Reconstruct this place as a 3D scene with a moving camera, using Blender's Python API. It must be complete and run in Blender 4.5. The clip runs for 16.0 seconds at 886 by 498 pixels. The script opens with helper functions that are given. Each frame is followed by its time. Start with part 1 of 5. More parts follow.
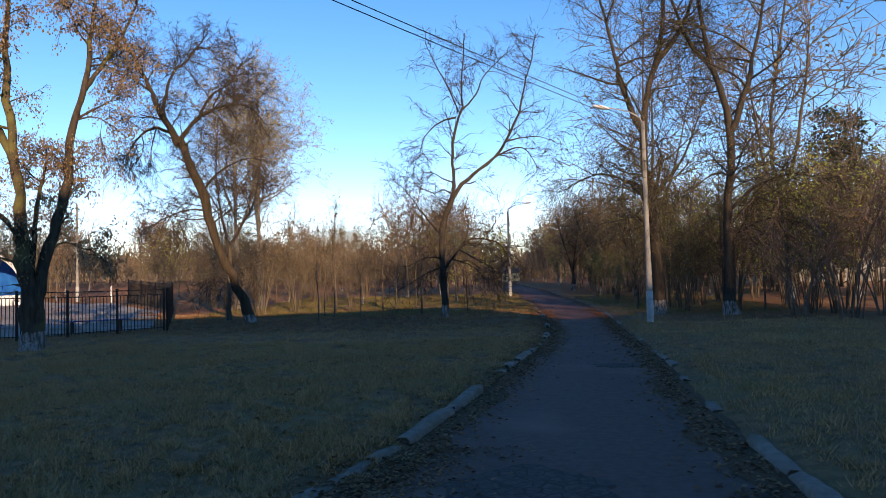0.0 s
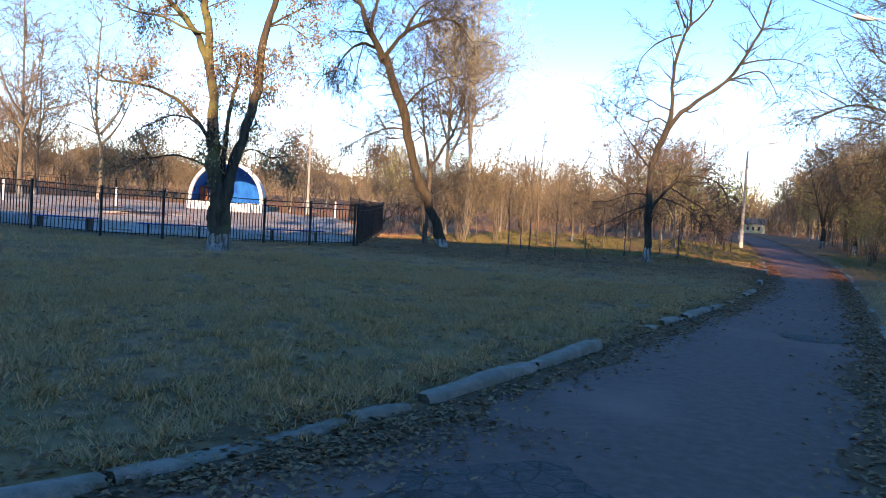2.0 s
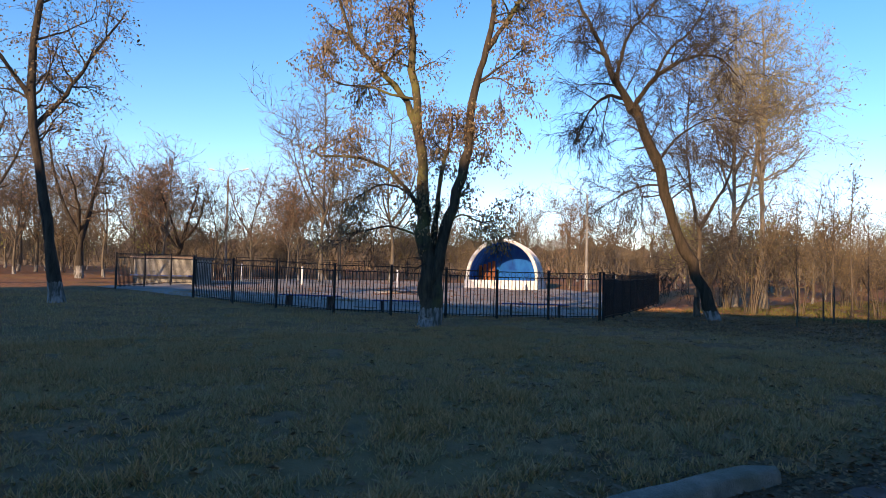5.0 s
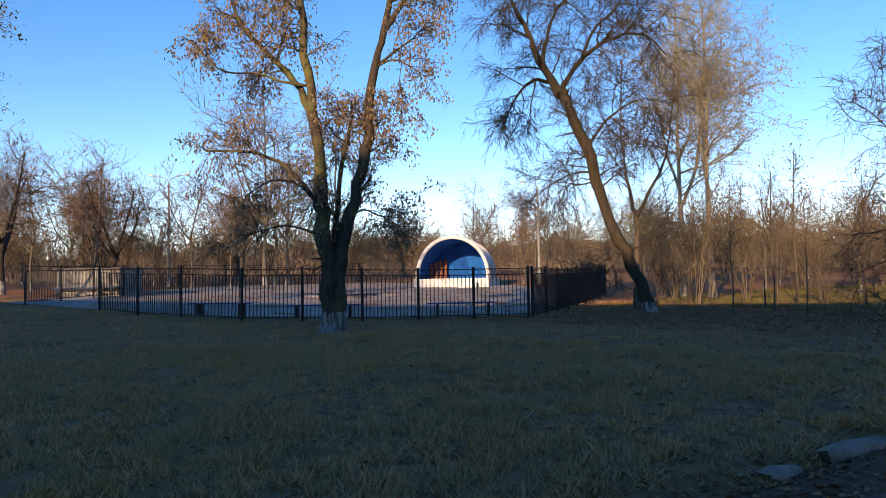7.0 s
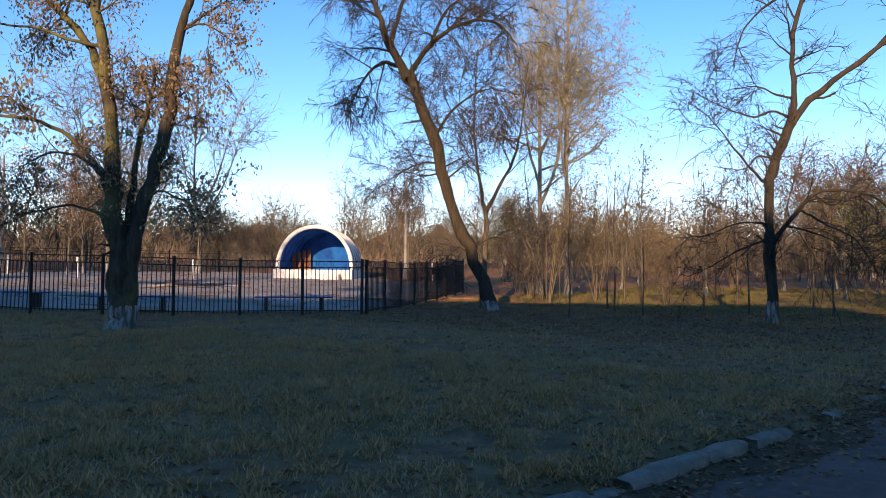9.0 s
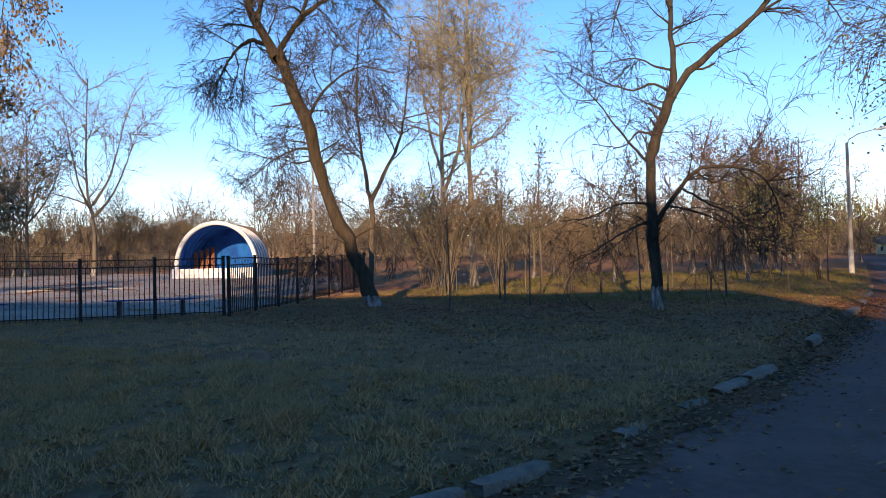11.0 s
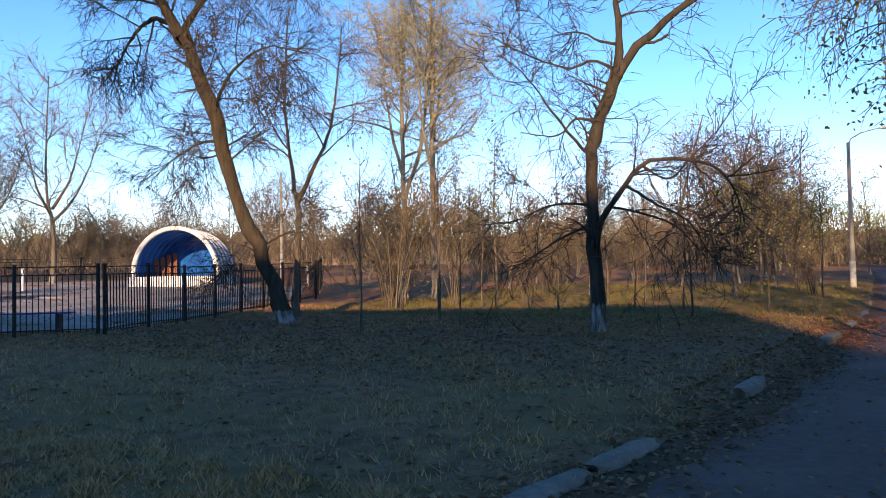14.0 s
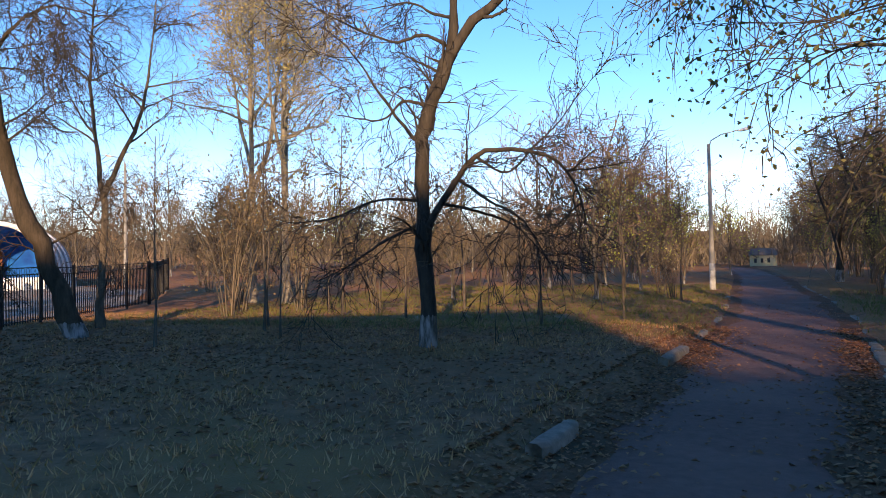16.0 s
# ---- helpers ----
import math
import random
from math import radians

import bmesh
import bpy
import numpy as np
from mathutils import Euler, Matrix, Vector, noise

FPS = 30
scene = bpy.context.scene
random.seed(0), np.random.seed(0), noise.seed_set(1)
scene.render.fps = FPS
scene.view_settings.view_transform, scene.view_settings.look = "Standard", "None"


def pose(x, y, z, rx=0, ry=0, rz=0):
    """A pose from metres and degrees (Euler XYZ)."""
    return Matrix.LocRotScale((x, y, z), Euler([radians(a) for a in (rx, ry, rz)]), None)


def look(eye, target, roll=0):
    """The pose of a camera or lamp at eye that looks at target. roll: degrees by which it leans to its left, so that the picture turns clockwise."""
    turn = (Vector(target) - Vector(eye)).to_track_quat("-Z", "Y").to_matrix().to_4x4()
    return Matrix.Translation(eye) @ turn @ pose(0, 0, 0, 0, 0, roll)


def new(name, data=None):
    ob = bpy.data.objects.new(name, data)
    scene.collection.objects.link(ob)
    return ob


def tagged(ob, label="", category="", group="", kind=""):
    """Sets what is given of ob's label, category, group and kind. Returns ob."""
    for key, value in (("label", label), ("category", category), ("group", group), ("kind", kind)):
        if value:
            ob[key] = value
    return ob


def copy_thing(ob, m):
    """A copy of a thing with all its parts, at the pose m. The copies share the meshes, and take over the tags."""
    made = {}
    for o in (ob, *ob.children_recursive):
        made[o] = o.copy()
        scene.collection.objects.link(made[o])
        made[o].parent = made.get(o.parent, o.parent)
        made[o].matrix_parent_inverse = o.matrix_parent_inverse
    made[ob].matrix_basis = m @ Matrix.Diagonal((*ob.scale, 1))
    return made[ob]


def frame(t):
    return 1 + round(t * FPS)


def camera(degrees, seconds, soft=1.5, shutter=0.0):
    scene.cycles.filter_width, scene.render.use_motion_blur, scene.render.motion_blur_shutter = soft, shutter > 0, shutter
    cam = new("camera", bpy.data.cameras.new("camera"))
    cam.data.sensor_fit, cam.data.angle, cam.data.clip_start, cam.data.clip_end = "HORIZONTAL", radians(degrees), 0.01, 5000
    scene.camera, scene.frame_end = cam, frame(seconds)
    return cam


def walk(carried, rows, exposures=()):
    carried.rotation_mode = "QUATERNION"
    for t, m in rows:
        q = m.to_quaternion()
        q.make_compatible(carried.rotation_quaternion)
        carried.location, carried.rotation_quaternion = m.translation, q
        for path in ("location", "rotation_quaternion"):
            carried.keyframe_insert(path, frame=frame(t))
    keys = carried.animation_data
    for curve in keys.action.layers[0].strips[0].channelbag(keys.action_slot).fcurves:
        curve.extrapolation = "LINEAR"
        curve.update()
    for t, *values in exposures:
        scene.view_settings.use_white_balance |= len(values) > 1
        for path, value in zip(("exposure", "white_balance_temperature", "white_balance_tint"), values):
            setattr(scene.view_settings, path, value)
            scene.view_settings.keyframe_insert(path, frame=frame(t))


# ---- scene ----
cam = camera(61.8, 16.0, soft=0.85)
PATH = [
    (0, (3.936, -6.352, 1.76), (3.732, -4.364, 1.846), -1.6),
    (0.5, (4.269, -5.721, 1.683), (3.973, -3.744, 1.718), -1.4),
    (1, (4.634, -5.049, 1.634), (4.168, -3.104, 1.595), -0.6),
    (1.5, (4.9, -4.42, 1.575), (4.261, -2.528, 1.476), -0.3),
    (2, (5.161, -3.808, 1.553), (4.347, -1.984, 1.461), 3.2),
    (2.5, (5.328, -3.193, 1.495), (4.381, -1.432, 1.433), 0.5),
    (3, (5.498, -2.589, 1.485), (4.395, -0.92, 1.48), 1.2),
    (3.5, (5.582, -1.978, 1.455), (4.364, -0.391, 1.492), 1.7),
    (4, (5.579, -1.116, 1.477), (4.244, 0.372, 1.542), 2.0),
    (4.2, (5.589, -0.786, 1.441), (4.196, 0.648, 1.5), 2.5),
    (6.3, (5.435, 1.822, 1.255), (3.893, 3.09, 1.375), -0.0),
    (6.5, (5.461, 2.086, 1.259), (3.952, 3.393, 1.379), -0.6),
    (7, (5.601, 2.778, 1.307), (4.154, 4.155, 1.398), -1.1),
    (7.5, (5.652, 3.43, 1.324), (4.227, 4.832, 1.399), -1.0),
    (8, (5.659, 4.025, 1.319), (4.26, 5.453, 1.378), 0.1),
    (8.5, (5.683, 4.559, 1.366), (4.34, 6.04, 1.411), -0.1),
    (9, (5.87, 5.113, 1.378), (4.638, 6.688, 1.445), 0.4),
    (9.5, (5.956, 5.769, 1.355), (4.796, 7.397, 1.42), -0.6),
    (10, (6.114, 6.316, 1.348), (5.002, 7.978, 1.395), -1.7),
    (12.3, (6.604, 9.415, 1.351), (5.505, 11.085, 1.416), -1.3),
    (12.5, (6.618, 9.651, 1.357), (5.509, 11.314, 1.43), -1.0),
    (13, (6.69, 10.301, 1.367), (5.533, 11.93, 1.446), -0.2),
    (13.5, (6.721, 10.88, 1.371), (5.535, 12.49, 1.439), 0.2),
    (14, (6.741, 11.526, 1.369), (5.607, 13.172, 1.439), -1.1),
    (14.5, (6.701, 12.26, 1.356), (5.668, 13.972, 1.417), -2.9),
    (15, (6.689, 12.898, 1.381), (5.765, 14.671, 1.43), -2.2),
    (15.5, (6.697, 13.474, 1.387), (5.789, 15.255, 1.439), -1.2),
    (16, (6.791, 14.142, 1.488), (5.911, 15.937, 1.549), -1.1),
]
EXPOSURES = [(t, stops + 0.2, 9300, 23) for t, stops in ((0, 0.42), (0.8, 0.68), (1.5, 1.15), (2, 1.46), (2.6, 1.38), (3.5, 1), (4.2, 0.75), (6.3, 0.44), (8.5, 0.58), (10, 0.58), (12.5, 0.75), (16, 0.78))]
walk(cam, [(t, look(eye, target, roll)) for t, eye, target, roll in PATH], EXPOSURES)

# ---- daylight: low autumn sun from behind, clear sky ----
SUN_TO = Vector((0.40, -0.917, 0.0)).normalized()
SUN_ELEV = radians(16.5)
world = bpy.data.worlds.new("sky")
scene.world = world
world.use_nodes = True
wn, wl = world.node_tree.nodes, world.node_tree.links
sky = wn.new("ShaderNodeTexSky")
sky.sky_type = "NISHITA"
sky.sun_disc = False
sky.sun_elevation = SUN_ELEV
sky.sun_rotation = math.atan2(SUN_TO.x, SUN_TO.y)
sky.air_density, sky.dust_density, sky.ozone_density = 0.8, 0.0, 3.2
bg = wn["Background"]
bg.inputs["Strength"].default_value = 0.15
# a thin bank of white cloud low over the horizon
gen = wn.new("ShaderNodeTexCoord")
sep = wn.new("ShaderNodeSeparateXYZ")
wl.new(gen.outputs["Generated"], sep.inputs[0])
low = wn.new("ShaderNodeMapRange")
low.interpolation_type = "SMOOTHSTEP"
for key, val in (("From Min", 0.0), ("From Max", 0.15), ("To Min", 0.35), ("To Max", 0.0)):
    low.inputs[key].default_value = val
wl.new(sep.outputs["Z"], low.inputs["Value"])
squash = wn.new("ShaderNodeMapping")
squash.inputs["Scale"].default_value = (1, 1, 4.5)
wl.new(gen.outputs["Generated"], squash.inputs["Vector"])
puff = wn.new("ShaderNodeTexNoise")
puff.inputs["Scale"].default_value, puff.inputs["Detail"].default_value = 2.6, 7
wl.new(squash.outputs[0], puff.inputs["Vector"])
puff_ramp = wn.new("ShaderNodeMapRange")
for key, val in (("From Min", 0.42), ("From Max", 0.72)):
    puff_ramp.inputs[key].default_value = val
wl.new(puff.outputs["Fac"], puff_ramp.inputs["Value"])
fac = wn.new("ShaderNodeMath")
fac.operation = "MULTIPLY"
wl.new(low.outputs[0], fac.inputs[0])
wl.new(puff_ramp.outputs[0], fac.inputs[1])
cloud = wn.new("ShaderNodeMixRGB")
cloud.inputs["Color2"].default_value = (4.6, 4.7, 5.0, 1)
wl.new(fac.outputs[0], cloud.inputs["Fac"])
deep = wn.new("ShaderNodeHueSaturation")
deep.inputs["Hue"].default_value = 0.506
deep.inputs["Saturation"].default_value = 1.28
deep.inputs["Value"].default_value = 1.4
wl.new(sky.outputs[0], deep.inputs["Color"])
wl.new(deep.outputs[0], cloud.inputs["Color1"])
wl.new(cloud.outputs["Color"], bg.inputs["Color"])
sun_data = bpy.data.lights.new("sun", "SUN")
sun_data.energy, sun_data.angle, sun_data.color = 4.2, radians(0.6), (1.0, 0.84, 0.62)
sun = new("sun", sun_data)
sun_dir = Vector((SUN_TO.x * math.cos(SUN_ELEV), SUN_TO.y * math.cos(SUN_ELEV), math.sin(SUN_ELEV)))
sun.matrix_world = look((0, 0, 40), Vector((0, 0, 40)) - sun_dir)


# ---- materials ----
def pmat(name, c1, c2, scale=6.0, rough=0.8, bump=0.3, metal=0.0, c3=None, c3_scale=0.7, c3_at=0.5, fine=8.0, stretch=None, white=None, rand=0.0):
    """Two-scale noise colour, fine bump; white: height of a whitewashed foot."""
    m = bpy.data.materials.new(name)
    m.use_nodes = True
    n, l = m.node_tree.nodes, m.node_tree.links
    b = n["Principled BSDF"]
    tc = n.new("ShaderNodeTexCoord")
    vec = tc.outputs["Object"]
    if stretch:
        mp = n.new("ShaderNodeMapping")
        mp.inputs["Scale"].default_value = stretch
        l.new(vec, mp.inputs["Vector"])
        vec = mp.outputs[0]
    n1 = n.new("ShaderNodeTexNoise")
    n1.inputs["Scale"].default_value, n1.inputs["Detail"].default_value, n1.inputs["Roughness"].default_value = scale, 6, 0.65
    l.new(vec, n1.inputs["Vector"])
    r1 = n.new("ShaderNodeValToRGB")
    r1.color_ramp.elements[0].position, r1.color_ramp.elements[1].position = 0.32, 0.68
    r1.color_ramp.elements[0].color, r1.color_ramp.elements[1].color = (*c1, 1), (*c2, 1)
    l.new(n1.outputs["Fac"], r1.inputs["Fac"])
    col = r1.outputs["Color"]
    if c3:
        n3 = n.new("ShaderNodeTexNoise")
        n3.inputs["Scale"].default_value, n3.inputs["Detail"].default_value = c3_scale, 5
        l.new(tc.outputs["Object"], n3.inputs["Vector"])
        r3 = n.new("ShaderNodeValToRGB")
        r3.color_ramp.elements[0].position, r3.color_ramp.elements[1].position = c3_at - 0.06, c3_at + 0.14
        l.new(n3.outputs["Fac"], r3.inputs["Fac"])
        mx = n.new("ShaderNodeMixRGB")
        l.new(r3.outputs["Color"], mx.inputs["Fac"])
        l.new(col, mx.inputs["Color1"])
        mx.inputs["Color2"].default_value = (*c3, 1)
        col = mx.outputs["Color"]
    if rand:
        gi = n.new("ShaderNodeNewGeometry")
        hv = n.new("ShaderNodeHueSaturation")
        mr = n.new("ShaderNodeMapRange")
        mr.inputs["To Min"].default_value, mr.inputs["To Max"].default_value = 1 - rand, 1 + rand
        l.new(gi.outputs["Random Per Island"], mr.inputs["Value"])
        l.new(mr.outputs[0], hv.inputs["Value"])
        l.new(col, hv.inputs["Color"])
        col = hv.outputs["Color"]
    if white:
        sx = n.new("ShaderNodeSeparateXYZ")
        l.new(tc.outputs["Object"], sx.inputs[0])
        nz = n.new("ShaderNodeTexNoise")
        nz.inputs["Scale"].default_value, nz.inputs["Detail"].default_value = 14, 4
        l.new(vec, nz.inputs["Vector"])
        ad = n.new("ShaderNodeMath")
        ad.operation = "MULTIPLY_ADD"
        ad.inputs[1].default_value, ad.inputs[2].default_value = 0.22, white - 0.11
        l.new(nz.outputs["Fac"], ad.inputs[0])
        lt = n.new("ShaderNodeMath")
        lt.operation = "LESS_THAN"
        l.new(sx.outputs["Z"], lt.inputs[0])
        l.new(ad.outputs[0], lt.inputs[1])
        mw = n.new("ShaderNodeMixRGB")
        l.new(lt.outputs[0], mw.inputs["Fac"])
        l.new(col, mw.inputs["Color1"])
        rw = n.new("ShaderNodeValToRGB")
        rw.color_ramp.elements[0].position, rw.color_ramp.elements[1].position = 0.40, 0.62
        rw.color_ramp.elements[0].color, rw.color_ramp.elements[1].color = (0.08, 0.07, 0.06, 1), (0.27, 0.262, 0.255, 1)
        l.new(nz.outputs["Fac"], rw.inputs["Fac"])
        l.new(rw.outputs["Color"], mw.inputs["Color2"])
        col = mw.outputs["Color"]
    l.new(col, b.inputs["Base Color"])
    b.inputs["Roughness"].default_value, b.inputs["Metallic"].default_value = rough, metal
    b.inputs["Specular IOR Level"].default_value = 0.3
    if bump:
        nb = n.new("ShaderNodeTexNoise")
        nb.inputs["Scale"].default_value, nb.inputs["Detail"].default_value = scale * fine, 4
        l.new(vec, nb.inputs["Vector"])
        bp = n.new("ShaderNodeBump")
        bp.inputs["Strength"].default_value, bp.inputs["Distance"].default_value = bump, 0.02
        l.new(nb.outputs["Fac"], bp.inputs["Height"])
        l.new(bp.outputs[0], b.inputs["Normal"])
    return m


def leafmat(name, *cols, trans=0.35):
    """Thin leaves, one tint per leaf, light passes through."""
    m = bpy.data.materials.new(name)
    m.use_nodes = True
    n, l = m.node_tree.nodes, m.node_tree.links
    b = n["Principled BSDF"]
    gi = n.new("ShaderNodeNewGeometry")
    r = n.new("ShaderNodeValToRGB")
    el = r.color_ramp.elements
    el[0].color, el[1].color = (*cols[0], 1), (*cols[-1], 1)
    for i, c in enumerate(cols[1:-1]):
        e = el.new((i + 1) / (len(cols) - 1))
        e.color = (*c, 1)
    l.new(gi.outputs["Random Per Island"], r.inputs["Fac"])
    l.new(r.outputs["Color"], b.inputs["Base Color"])
    b.inputs["Roughness"].default_value = 0.7
    b.inputs["Specular IOR Level"].default_value = 0.2
    tr = n.new("ShaderNodeBsdfTranslucent")
    l.new(r.outputs["Color"], tr.inputs["Color"])
    ms = n.new("ShaderNodeMixShader")
    ms.inputs["Fac"].default_value = trans
    l.new(b.outputs[0], ms.inputs[1])
    l.new(tr.outputs[0], ms.inputs[2])
    l.new(ms.outputs[0], n["Material Output"].inputs["Surface"])
    return m


M_LAWN = pmat("lawn_soil", (0.099, 0.044, 0.021), (0.342, 0.149, 0.074), 3.2, 0.95, 0.8, c3=(0.235, 0.118, 0.045), c3_scale=0.3, c3_at=0.5, fine=14)
M_GRASS = leafmat("grass_blades", (0.298, 0.169, 0.058), (0.400, 0.205, 0.089), (0.558, 0.266, 0.123), (0.722, 0.345, 0.171), trans=0.25)
# greener copy of the blades: sunlit look of the far lawn put into colour
M_GRASSG = leafmat("sunlit_grass_blades", (0.112, 0.121, 0.031), (0.160, 0.156, 0.046), (0.216, 0.179, 0.068), (0.141, 0.143, 0.039), trans=0.3)
# brown leaf carpet under the trees, where their leaves came down
ln_, ll_ = M_LAWN.node_tree.nodes, M_LAWN.node_tree.links
ltc, lsx = ln_.new("ShaderNodeTexCoord"), ln_.new("ShaderNodeSeparateXYZ")
ll_.new(ltc.outputs["Object"], lsx.inputs[0])
lno = ln_.new("ShaderNodeTexNoise")
lno.inputs["Scale"].default_value, lno.inputs["Detail"].default_value = 0.55, 6
ll_.new(ltc.outputs["Object"], lno.inputs["Vector"])
ldy = ln_.new("ShaderNodeMath")
ldy.operation = "SUBTRACT"
ll_.new(lsx.outputs["Y"], ldy.inputs[0])
ldy.inputs[1].default_value = 23.5
lab = ln_.new("ShaderNodeMath")
lab.operation = "ABSOLUTE"
ll_.new(ldy.outputs[0], lab.inputs[0])
lmx = ln_.new("ShaderNodeMath")
lmx.operation = "MULTIPLY_ADD"
lmx.inputs[1].default_value = -9.0
ll_.new(lno.outputs["Fac"], lmx.inputs[0])
ll_.new(lab.outputs[0], lmx.inputs[2])
lrg = ln_.new("ShaderNodeMapRange")
for key, val in (("From Min", -2.5), ("From Max", 1.5), ("To Min", 0.35), ("To Max", 0.0)):
    lrg.inputs[key].default_value = val
ll_.new(lmx.outputs[0], lrg.inputs["Value"])
lmix = ln_.new("ShaderNodeMixRGB")
ll_.new(lrg.outputs[0], lmix.inputs["Fac"])
lcol = ln_["Principled BSDF"].inputs["Base Color"]
ll_.new(lcol.links[0].from_socket, lmix.inputs["Color1"])
lmix.inputs["Color2"].default_value = (0.155, 0.072, 0.044, 1)
ll_.new(lmix.outputs["Color"], lcol)
# straw-coloured patches among the green
gn, gl = M_GRASS.node_tree.nodes, M_GRASS.node_tree.links
gtc, gno, gmr, ghs = gn.new("ShaderNodeTexCoord"), gn.new("ShaderNodeTexNoise"), gn.new("ShaderNodeMapRange"), gn.new("ShaderNodeMixRGB")
gno.inputs["Scale"].default_value, gno.inputs["Detail"].default_value = 0.9, 5
gl.new(gtc.outputs["Object"], gno.inputs["Vector"])
gmr.inputs["From Min"].default_value, gmr.inputs["From Max"].default_value, gmr.inputs["To Max"].default_value = 0.42, 0.62, 0.85
gl.new(gno.outputs["Fac"], gmr.inputs["Value"])
gl.new(gmr.outputs[0], ghs.inputs["Fac"])
ghs.inputs["Color2"].default_value = (0.40, 0.27, 0.15, 1)
gramp = [x for x in gn if x.type == "VALTORGB"][0]
gl.new(gramp.outputs["Color"], ghs.inputs["Color1"])
gl.new(ghs.outputs["Color"], gn["Principled BSDF"].inputs["Base Color"])
M_LITTER = pmat("leaf_litter_soil", (0.098, 0.041, 0.023), (0.198, 0.081, 0.045), 14, 0.95, 0.8, c3=(0.089, 0.048, 0.027), c3_scale=1.3)
M_FALLEN = leafmat("fallen_leaves", (0.137, 0.055, 0.030), (0.242, 0.100, 0.051), (0.379, 0.180, 0.094), (0.197, 0.089, 0.060), trans=0.15)
M_ASPHALT = pmat("worn_asphalt", (0.100, 0.051, 0.045), (0.167, 0.085, 0.073), 9, 0.85, 0.35, c3=(0.199, 0.104, 0.089), c3_scale=0.55, c3_at=0.58, fine=16)
M_PATCH = pmat("smooth_patched_asphalt", (0.086, 0.065, 0.064), (0.124, 0.092, 0.090), 5, 0.7, 0.15, c3=(0.162, 0.131, 0.129), c3_scale=1.6, c3_at=0.62)
M_CRACK = pmat("broken_asphalt", (0.040, 0.034, 0.034), (0.110, 0.090, 0.082), 9, 0.9, 0.8)
cn, cl = M_CRACK.node_tree.nodes, M_CRACK.node_tree.links
ctc, cvo, cmr, cmx = cn.new("ShaderNodeTexCoord"), cn.new("ShaderNodeTexVoronoi"), cn.new("ShaderNodeMapRange"), cn.new("ShaderNodeMixRGB")
cvo.feature = "DISTANCE_TO_EDGE"
cvo.inputs["Scale"].default_value = 5.5
cl.new(ctc.outputs["Object"], cvo.inputs["Vector"])
cmr.inputs["From Max"].default_value = 0.07
cl.new(cvo.outputs["Distance"], cmr.inputs["Value"])
cl.new(cmr.outputs[0], cmx.inputs["Fac"])
cmx.inputs["Color1"].default_value = (0.03, 0.026, 0.024, 1)
cl.new([x for x in cn if x.type == "VALTORGB"][0].outputs["Color"], cmx.inputs["Color2"])
cl.new(cmx.outputs["Color"], cn["Principled BSDF"].inputs["Base Color"])
M_KERB = pmat("weathered_concrete", (0.135, 0.114, 0.095), (0.261, 0.220, 0.183), 7, 0.9, 0.6, c3=(0.146, 0.133, 0.100), c3_scale=2.5, c3_at=0.55)
M_PLAZA = pmat("pale_plaza_asphalt", (0.204, 0.192, 0.181), (0.313, 0.292, 0.272), 1.2, 0.9, 0.4, c3=(0.156, 0.146, 0.128), c3_scale=0.3, c3_at=0.55)
M_BARK = pmat("dark_bark", (0.055, 0.042, 0.032), (0.16, 0.125, 0.095), 7, 0.95, 0.9, stretch=(1, 1, 0.25), fine=4)
M_BARKW = pmat("dark_bark_whitewashed_foot", (0.020, 0.016, 0.014), (0.069, 0.054, 0.041), 7, 0.95, 0.9, stretch=(1, 1, 0.25), fine=4, white=0.62)
M_BARKA = pmat("furrowed_bark_whitewashed_foot", (0.024, 0.018, 0.014), (0.085, 0.063, 0.044), 9, 0.95, 1.0, stretch=(1, 1, 0.18), fine=3, white=0.6, c3=(0.16, 0.15, 0.05), c3_scale=0.8, c3_at=0.56)
M_BARKB = pmat("lit_furrowed_bark", (0.023, 0.018, 0.011), (0.072, 0.051, 0.035), 8, 0.95, 1.0, stretch=(1, 1, 0.2), fine=4, white=0.42)
M_BARKL = pmat("pale_grey_bark", (0.072, 0.059, 0.045), (0.150, 0.126, 0.099), 5, 0.95, 0.7, stretch=(1, 1, 0.3), white=0.5)
M_TWIG = pmat("grey_brown_twigs", (0.073, 0.053, 0.039), (0.155, 0.114, 0.085), 0.8, 0.9, 0.0, rand=0.25)
M_TWIGB = pmat("tan_twigs", (0.092, 0.071, 0.050), (0.180, 0.141, 0.101), 0.5, 0.9, 0.0, rand=0.3)
M_TWIGP = pmat("pale_cream_twigs", (0.15, 0.143, 0.122), (0.29, 0.272, 0.232), 0.6, 0.9, 0.0, rand=0.25)
M_TWIGD = pmat("dark_twigs", (0.032, 0.025, 0.020), (0.073, 0.059, 0.048), 0.8, 0.9, 0.0, rand=0.25)
M_TWIGR = pmat("reddish_twigs", (0.128, 0.078, 0.059), (0.221, 0.139, 0.101), 0.8, 0.9, 0.0, rand=0.25)
M_LEAFO = leafmat("orange_brown_leaves", (0.171, 0.108, 0.063), (0.261, 0.171, 0.095), (0.324, 0.239, 0.135), (0.225, 0.153, 0.117))
M_LEAFY = leafmat("pale_yellow_leaves", (0.414, 0.308, 0.110), (0.506, 0.396, 0.176), (0.322, 0.308, 0.099), (0.414, 0.319, 0.198))
M_LEAFT = leafmat("tan_dry_leaves", (0.217, 0.151, 0.079), (0.275, 0.196, 0.109), (0.173, 0.130, 0.065), (0.239, 0.159, 0.109))
